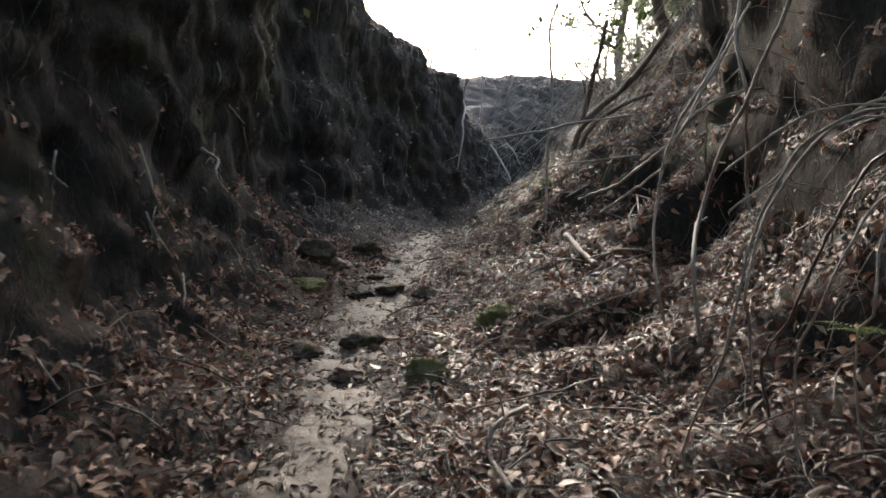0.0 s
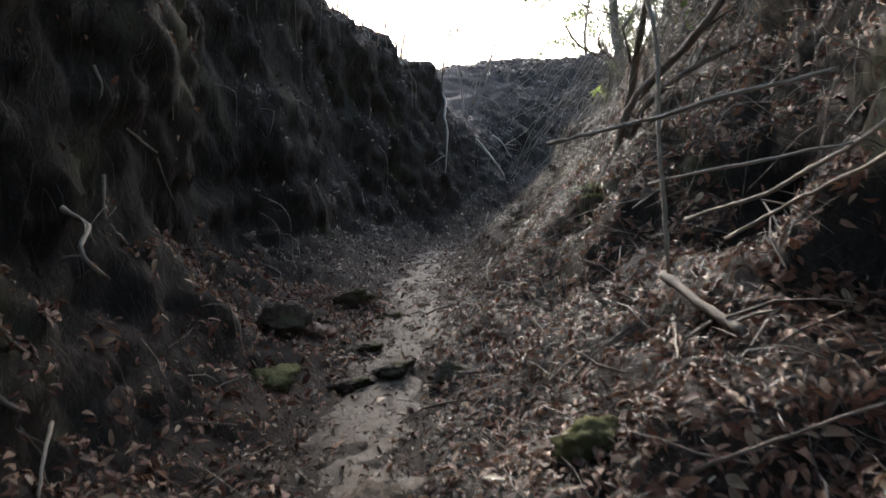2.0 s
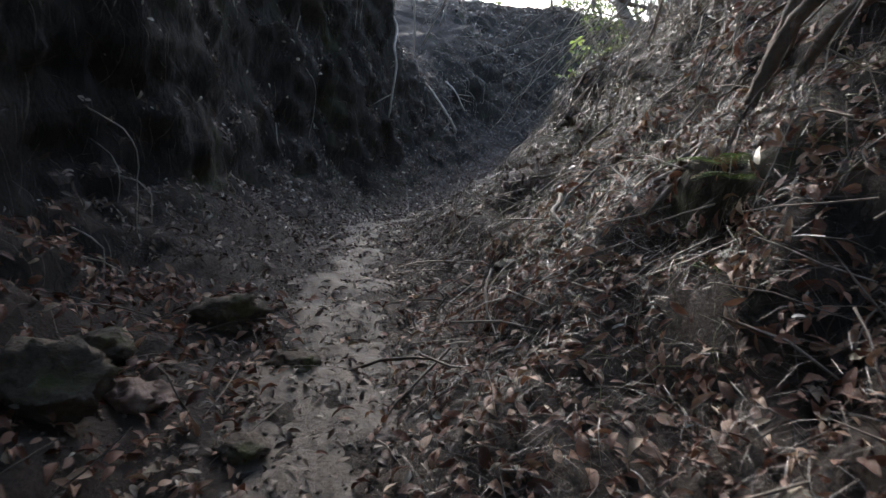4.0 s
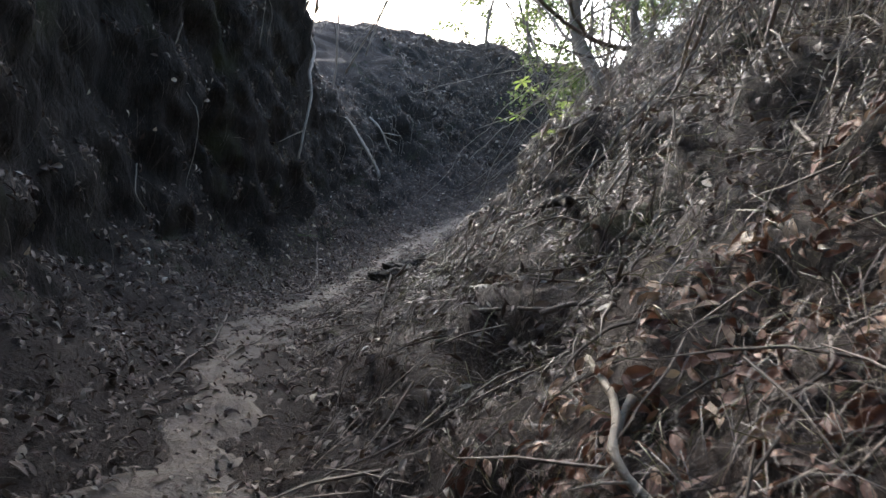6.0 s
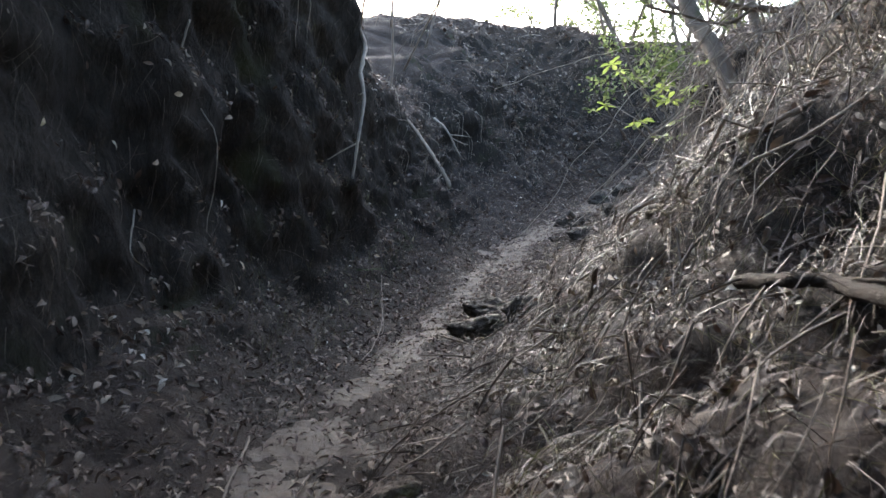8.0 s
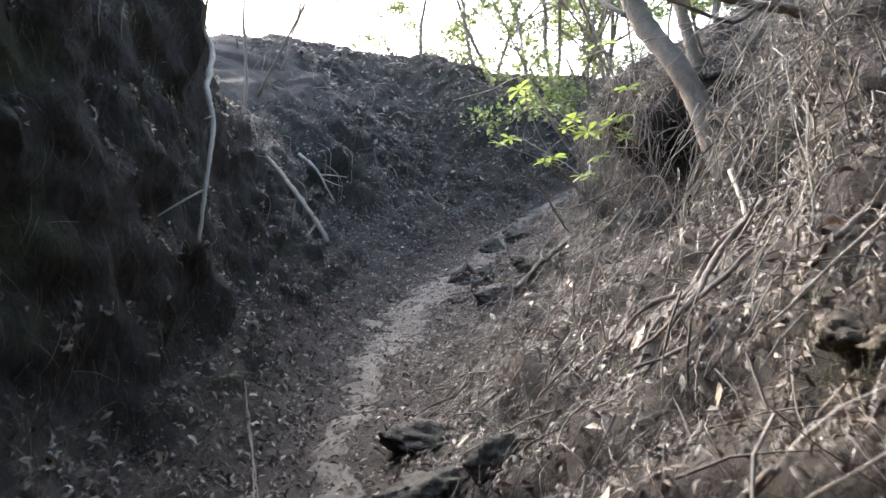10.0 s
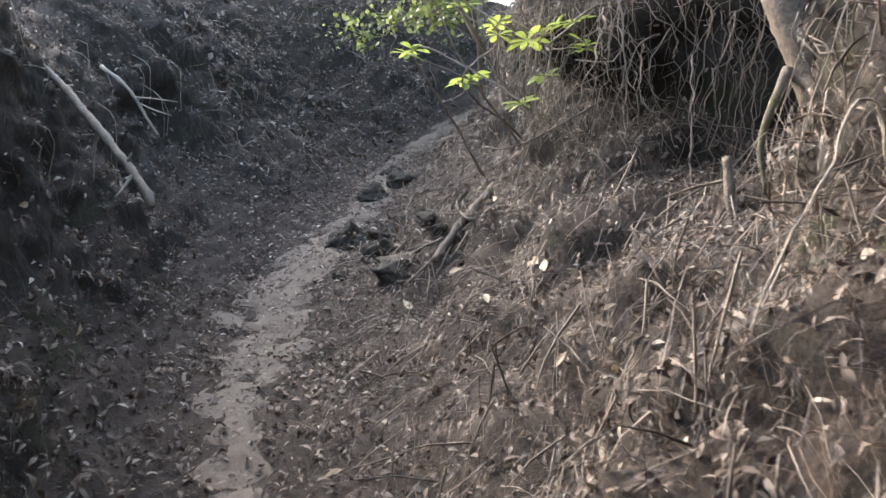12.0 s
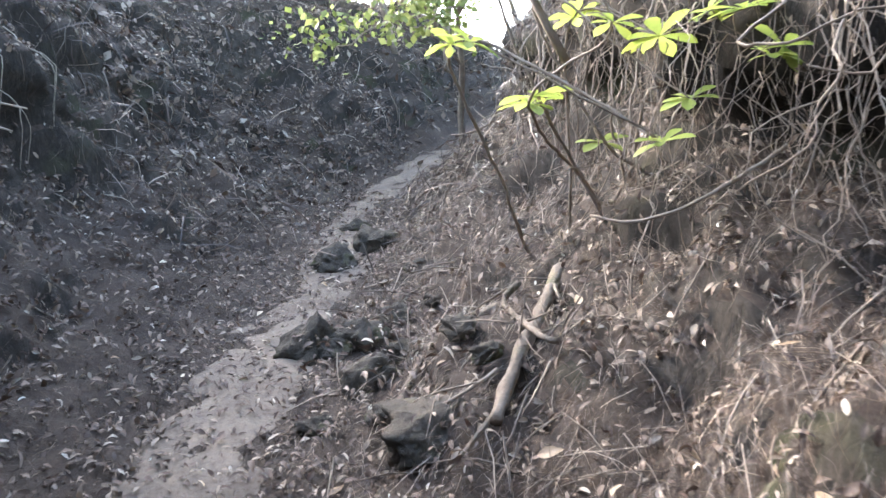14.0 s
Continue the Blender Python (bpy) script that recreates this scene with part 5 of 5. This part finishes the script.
# standing trees beyond the bend
for k, (x, y, size, r, leaves) in enumerate([
        (6.4, 28.0, 3.4, 0.055, 0), (7.9, 27.2, 3.2, 0.05, 300), (9.4, 26.6, 3.2, 0.06, 500), (10.8, 27.0, 3.4, 0.07, 1500), (9.4, 30.5, 3.6, 0.07, 1900), (12.3, 31.0, 3.8, 0.08, 2200), (7.6, 33.0, 3.6, 0.07, 1500), (14.0, 27.5, 3.6, 0.08, 2200), (11.6, 24.2, 3.0, 0.07, 1800), (15.5, 34.0, 4.2, 0.09, 2400), (8.6, 24.0, 2.6, 0.05, 900), (9.0, 27.6, 3.0, 0.05, 1400), (10.2, 28.6, 3.2, 0.06, 1700), (8.0, 28.4, 3.0, 0.05, 900), (11.5, 28.2, 3.2, 0.06, 1600), (12.6, 26.4, 3.0, 0.06, 1500)]):
    i = int(np.argmin(np.linalg.norm(LAND[:, :, :2] - np.array([x, y]), axis=2).ravel()))
    z = LAND.reshape(-1, 3)[i][2]
    tree("woodland_tree", (x, y, z), (0, 0, 1), size, r, "slender grey woodland tree beyond the bend", 540 + k, 4, leaves * 4, (0.05, 0.12), "woodland trees beyond the bend", 0.6, 0.1, foliage=THIN_FOLIAGE, clump=0.2)

# ---- the shrub with yellow-green leaves ----
shrub = hold("leafy_shrub", "spindly shrub with bright yellow-green leaf rosettes", "shrub", at=(5.6, 19.3, 4.3))
origin = np.array((5.6, 19.3, 4.3))
ros_u = np.array([0, 0.2, 0.45, 0.7, 0.88, 1.0])
ros_w = np.array([0.02, 0.08, 0.17, 0.22, 0.15, 0.01])
ros_v = np.array([(x, s * w, 0.05 * abs(s) * w * 4 - 0.22 * x * x + 0.12 * x) for x, w in zip(ros_u, ros_w) for s in (-1, 0, 1)])
ros_f = [[r * 3 + c, (r + 1) * 3 + c, (r + 1) * 3 + c + 1, r * 3 + c + 1] for r in range(5) for c in range(2)]


def rosette(place, size, seed):
    local = np.random.default_rng(seed)
    count = int(local.integers(6, 9))
    tilt = Matrix.Rotation(local.uniform(0.1, 0.6), 3, Vector(local.normal(0, 1, 3)).normalized())
    pieces = []
    for k in range(count):
        a = k * 2.4 + local.uniform(-0.2, 0.2)
        m = np.array(tilt @ Matrix.Rotation(a, 3, "Z") @ Matrix.Rotation(local.uniform(-0.45, 0.25), 3, "Y"))
        pieces.append(((ros_v * size * local.uniform(0.65, 1.1)) @ m.T + np.array(place), ros_f))
    v, f = join(pieces)
    return thing("leaf_rosette", v - origin, f, GREEN_LEAF, parent=shrub)


rosette((4.82, 19.05, 4.92), 0.170, 0)
rosette((4.84, 18.28, 4.66), 0.140, 1)
rosette((5.20, 18.11, 5.25), 0.190, 2)
rosette((4.64, 19.11, 5.67), 0.170, 3)
rosette((4.05, 18.62, 5.04), 0.140, 4)
rosette((4.94, 19.13, 4.98), 0.190, 5)
rosette((5.38, 18.20, 5.61), 0.170, 6)
rosette((5.19, 18.28, 5.27), 0.122, 7)
rosette((5.28, 19.16, 5.45), 0.190, 8)
rosette((5.00, 18.41, 5.16), 0.170, 9)
rosette((4.47, 19.25, 5.21), 0.140, 10)
rosette((5.43, 19.09, 4.77), 0.190, 11)
rosette((5.15, 17.91, 5.04), 0.153, 12)
rosette((5.56, 18.66, 6.45), 0.140, 13)
rosette((5.59, 18.98, 6.34), 0.190, 14)
rosette((4.36, 18.74, 5.67), 0.170, 15)
rosette((4.80, 18.51, 5.21), 0.140, 16)
rosette((5.40, 18.68, 5.28), 0.190, 17)
rosette((5.16, 17.97, 5.02), 0.133, 18)
rosette((5.06, 18.29, 4.87), 0.140, 19)
rosette((4.87, 19.10, 5.56), 0.190, 20)
v, f = tube([(5.55, 19.75, 4.05), (5.12, 19.55, 4.50), (4.47, 19.25, 5.21), (4.84, 18.28, 4.66), (4.05, 18.62, 5.04)], 0.013, 0.004, 6, 0.05, 0.06, 0.004, 0)
thing("stem", v - origin, f, TWIG, parent=shrub)
v, f = tube([(6.06, 19.45, 4.05), (5.56, 19.29, 4.50), (4.82, 19.05, 4.92), (4.80, 18.51, 5.21), (4.36, 18.74, 5.67)], 0.013, 0.004, 6, 0.05, 0.06, 0.004, 3)
thing("stem", v - origin, f, TWIG, parent=shrub)
v, f = tube([(5.72, 19.15, 4.05), (5.41, 19.14, 4.50), (4.94, 19.13, 4.98), (4.64, 19.11, 5.67), (5.06, 18.29, 4.87)], 0.013, 0.004, 6, 0.05, 0.06, 0.004, 6)
thing("stem", v - origin, f, TWIG, parent=shrub)
v, f = tube([(6.23, 18.85, 4.05), (5.91, 18.95, 4.50), (5.43, 19.09, 4.77), (4.87, 19.10, 5.56), (5.00, 18.41, 5.16)], 0.013, 0.004, 6, 0.05, 0.06, 0.004, 9)
thing("stem", v - origin, f, TWIG, parent=shrub)
v, f = tube([(5.89, 19.75, 4.05), (5.65, 19.51, 4.50), (5.28, 19.16, 5.45), (5.40, 18.68, 5.28), (5.20, 18.11, 5.25)], 0.013, 0.004, 6, 0.05, 0.06, 0.004, 12)
thing("stem", v - origin, f, TWIG, parent=shrub)
v, f = tube([(5.55, 19.45, 4.05), (5.60, 19.11, 4.50), (5.67, 18.61, 5.41), (5.52, 18.13, 5.12), (5.38, 18.20, 5.61)], 0.013, 0.004, 6, 0.05, 0.06, 0.004, 15)
thing("stem", v - origin, f, TWIG, parent=shrub)
v, f = tube([(6.06, 19.15, 4.05), (6.07, 18.90, 4.50), (6.08, 18.53, 5.22), (5.59, 18.98, 6.34), (5.56, 18.66, 6.45)], 0.013, 0.004, 6, 0.05, 0.06, 0.004, 18)
thing("stem", v - origin, f, TWIG, parent=shrub)


# ---- the root mat that hangs over the hollow in the bank ----
local = np.random.default_rng(77)
rim = LAND[(OUT > 1.4) & (OUT < 4.4) & (UP > 1.7) & (UP < 2.7) & (LAND[:, :, 1] > 15.0) & (LAND[:, :, 1] < 24.5)]
strands = []
for k in range(760):
    top = rim[int(local.integers(0, len(rim)))]
    way = np.array([-0.5, -0.3, 0.05]) + local.normal(0, 0.32, 3)
    reach = local.uniform(0.1, 0.45)
    fall = local.uniform(0.25, 1.5)
    end = top + way * reach * 1.3 + np.array([0, 0, -fall]) + local.normal(0, 0.26, 3)
    r = local.choice([0.002, 0.003, 0.004, 0.006, 0.01], p=[0.3, 0.3, 0.22, 0.13, 0.05])
    strands.append(tube([top, top + way * reach, top + way * reach * 1.3 + np.array([0, 0, -fall * 0.45]) + local.normal(0, 0.13, 3), end], r, r * 0.5, 4, 0.07, 0.08, 0.02, k))
v, f = join(strands)
thing("hanging_roots", v, f, TWIG, "tangle of grey roots and dead twigs hanging over the bank hollow", "roots", kind="stuff")
strands = []
for k in range(520):
    y = local.uniform(2.0, 16.5)
    top, _ = spot(y, local.uniform(2.2, 4.0))
    way = np.array([-0.7, -0.1, -0.1]) + local.normal(0, 0.35, 3)
    reach = local.uniform(0.25, 0.8)
    end = top + way * reach + np.array([0, 0, -0.45 * reach])
    strands.append(tube([top, top + way * reach * 0.5 + np.array([0, 0, 0.3 * reach]), end], 0.0032, 0.0013, 4, 0.08, 0.05, 0.008, k))
v, f = join(strands)
thing("drooping_stems", v, f, TWIG, "dry stems and vine ends drooping over the steep bank", "dry stems", kind="stuff")
strands = []
for k in range(170):
    y = local.uniform(7.5, 15.5)
    top, _ = spot(y, local.uniform(1.9, 3.5))
    top = top + np.array([local.uniform(-0.3, 0.3), 0, local.uniform(0.2, 0.9)])
    way = np.array([-0.75, -0.2, 0]) + local.normal(0, 0.3, 3) * np.array([1, 1, 0.4])
    fall = local.uniform(0.5, 1.4)
    r = local.choice([0.003, 0.004, 0.006])
    strands.append(tube([top - way * 0.3 - np.array([0, 0, 0.5]), top, top + way * 0.45 + np.array([0, 0, -fall * 0.35]), top + way * 0.9 + np.array([0, 0, -fall * 0.8])], r, r * 0.5, 4, 0.07, 0.08, 0.01, k))
v, f = join(strands)
thing("hanging_stems", v, f, ROOT, "long pale dry stems hanging down over the steep bank", "dry stems", kind="stuff")
strands = []
for k in range(150):
    y = local.uniform(9, 23)
    top, nr = spot(y, -local.uniform(1.25, 2.4))
    length = local.uniform(0.2, 0.9)
    side = local.normal(0, 0.1, 3)
    strands.append(tube([top, top + nr * 0.09 + np.array([0.08, -0.02, -0.3 * length]) + side * 0.5, top + nr * 0.06 + np.array([0.05, 0, -length]) + side], 0.004, 0.002, 4, 0.08, 0.08, 0.006, k))
v, f = join(strands)
thing("wall_roots", v, f, ROOT, "fine pale roots trailing down the earth wall", "roots", kind="stuff")

strands = []
for k in range(120):
    y = local.uniform(12.5, 17.6)
    top, _ = spot(y, -local.uniform(1.3, 2.2))
    tall = local.uniform(0.4, 1.5)
    lean = local.uniform(0.1, 0.7)
    strands.append(tube([top - np.array([0, 0, 0.1]), top + np.array([lean * 0.25, -0.05, tall * 0.65]), top + np.array([lean * 0.8, -0.1, tall]), top + np.array([lean * 1.35, -0.15, tall * 0.35])], 0.008, 0.002, 4, 0.1, 0.05, 0.01, k))
v, f = join(strands)
thing("crest_stems", v, f, ROOT, "pale dry stems leaning over the top of the earth wall", "dry stems", kind="stuff")

# leaves caught on the stones of the rock pile
pile = np.array([(4.28, 20.4, 3.62), (4.29, 19.74, 3.52), (4.1, 18.95, 3.47), (4.56, 20.24, 3.66), (4.6, 19.6, 3.7), (4.9, 20.2, 3.75), (5.3, 20.6, 3.85), (4.4, 19.3, 3.62)])
count = 420
places = pile[rng.integers(0, len(pile), count)] + rng.normal(0, 1, (count, 3)) * np.array([0.24, 0.24, 0.04])
up = np.tile(np.array([0.0, -0.2, 1.0]), (count, 1))
grain = rng.uniform(0.03, 0.08, count)
v, f = scatter(leaf_v, leaf_f, places, turns(up, count, 0.5), np.stack([grain, grain, grain], axis=1))
thing("leaf_litter", v, f, BANK_LEAF, "dark dead leaves caught between the rocks beside the trail", "leaf litter", kind="stuff")

# ---- single pale leaves on top of the litter ----
leaf_meshes = []
for k in range(5):
    local = np.random.default_rng(900 + k)
    bend = local.uniform(0.5, 1.6)
    v = leaf_v * np.array([1, local.uniform(0.9, 1.4), 1.0]) + np.array([0, 0, 1]) * (bend * 0.18 * (leaf_v[:, :1] ** 2))
    v[:, 1] += local.normal(0, 0.012, len(v))
    leaf_meshes.append(mesh_of("leaf", v, leaf_f, (PALE_LEAF,)))
for count, area in ((110, (2.0, 9.5, -1.0, 2.8)), (120, (9.5, 22.0, -1.4, 3.0))):
    places, normals = sample(count, *area)
    for p, m in zip(places + normals * 0.025, turns(normals, count, 0.35)):
        ob = new("leaf", leaf_meshes[int(rng.integers(0, 5))])
        turn = Matrix(m.tolist()).to_4x4()
        ob.matrix_world = Matrix.Translation(p.tolist()) @ turn @ Matrix.Scale(float(rng.uniform(0.04, 0.085)), 4)
        ob.parent = ground


# ---- small ferns on the bank ----
def fern(place, seed):
    local = np.random.default_rng(seed)
    ob = hold("fern", "small green fern growing out of the bank litter", "fern", "ferns on the bank", at=place)
    for k in range(6):
        a = k * 1.05 + local.uniform(-0.3, 0.3)
        length = local.uniform(0.16, 0.3)
        pieces = []
        for i in range(14):
            x = 0.15 + 0.85 * i / 13
            c = np.array([math.cos(a) * x * length, math.sin(a) * x * length, length * (0.55 * x - 0.5 * x * x)])
            for side in (-1, 1):
                m = np.array(Matrix.Rotation(a + side * 1.25, 3, "Z"))
                pieces.append((((leaf_v + np.array([0.5, 0, 0])) * np.array([0.3 * length * (1.05 - x) + 0.008, 0.1 * length, 0.02])) @ m.T + c, leaf_f))
        v, f = join(pieces)
        thing("frond", v, f, FERN, parent=ob)
    return ob


fern((1.63, 8.01, 2.86), 0)
fern((1.62, 7.92, 2.81), 1)
fern((1.97, 3.06, 1.89), 2)
fern((1.52, 7.92, 2.50), 3)
fern((0.99, 16.44, 3.07), 4)
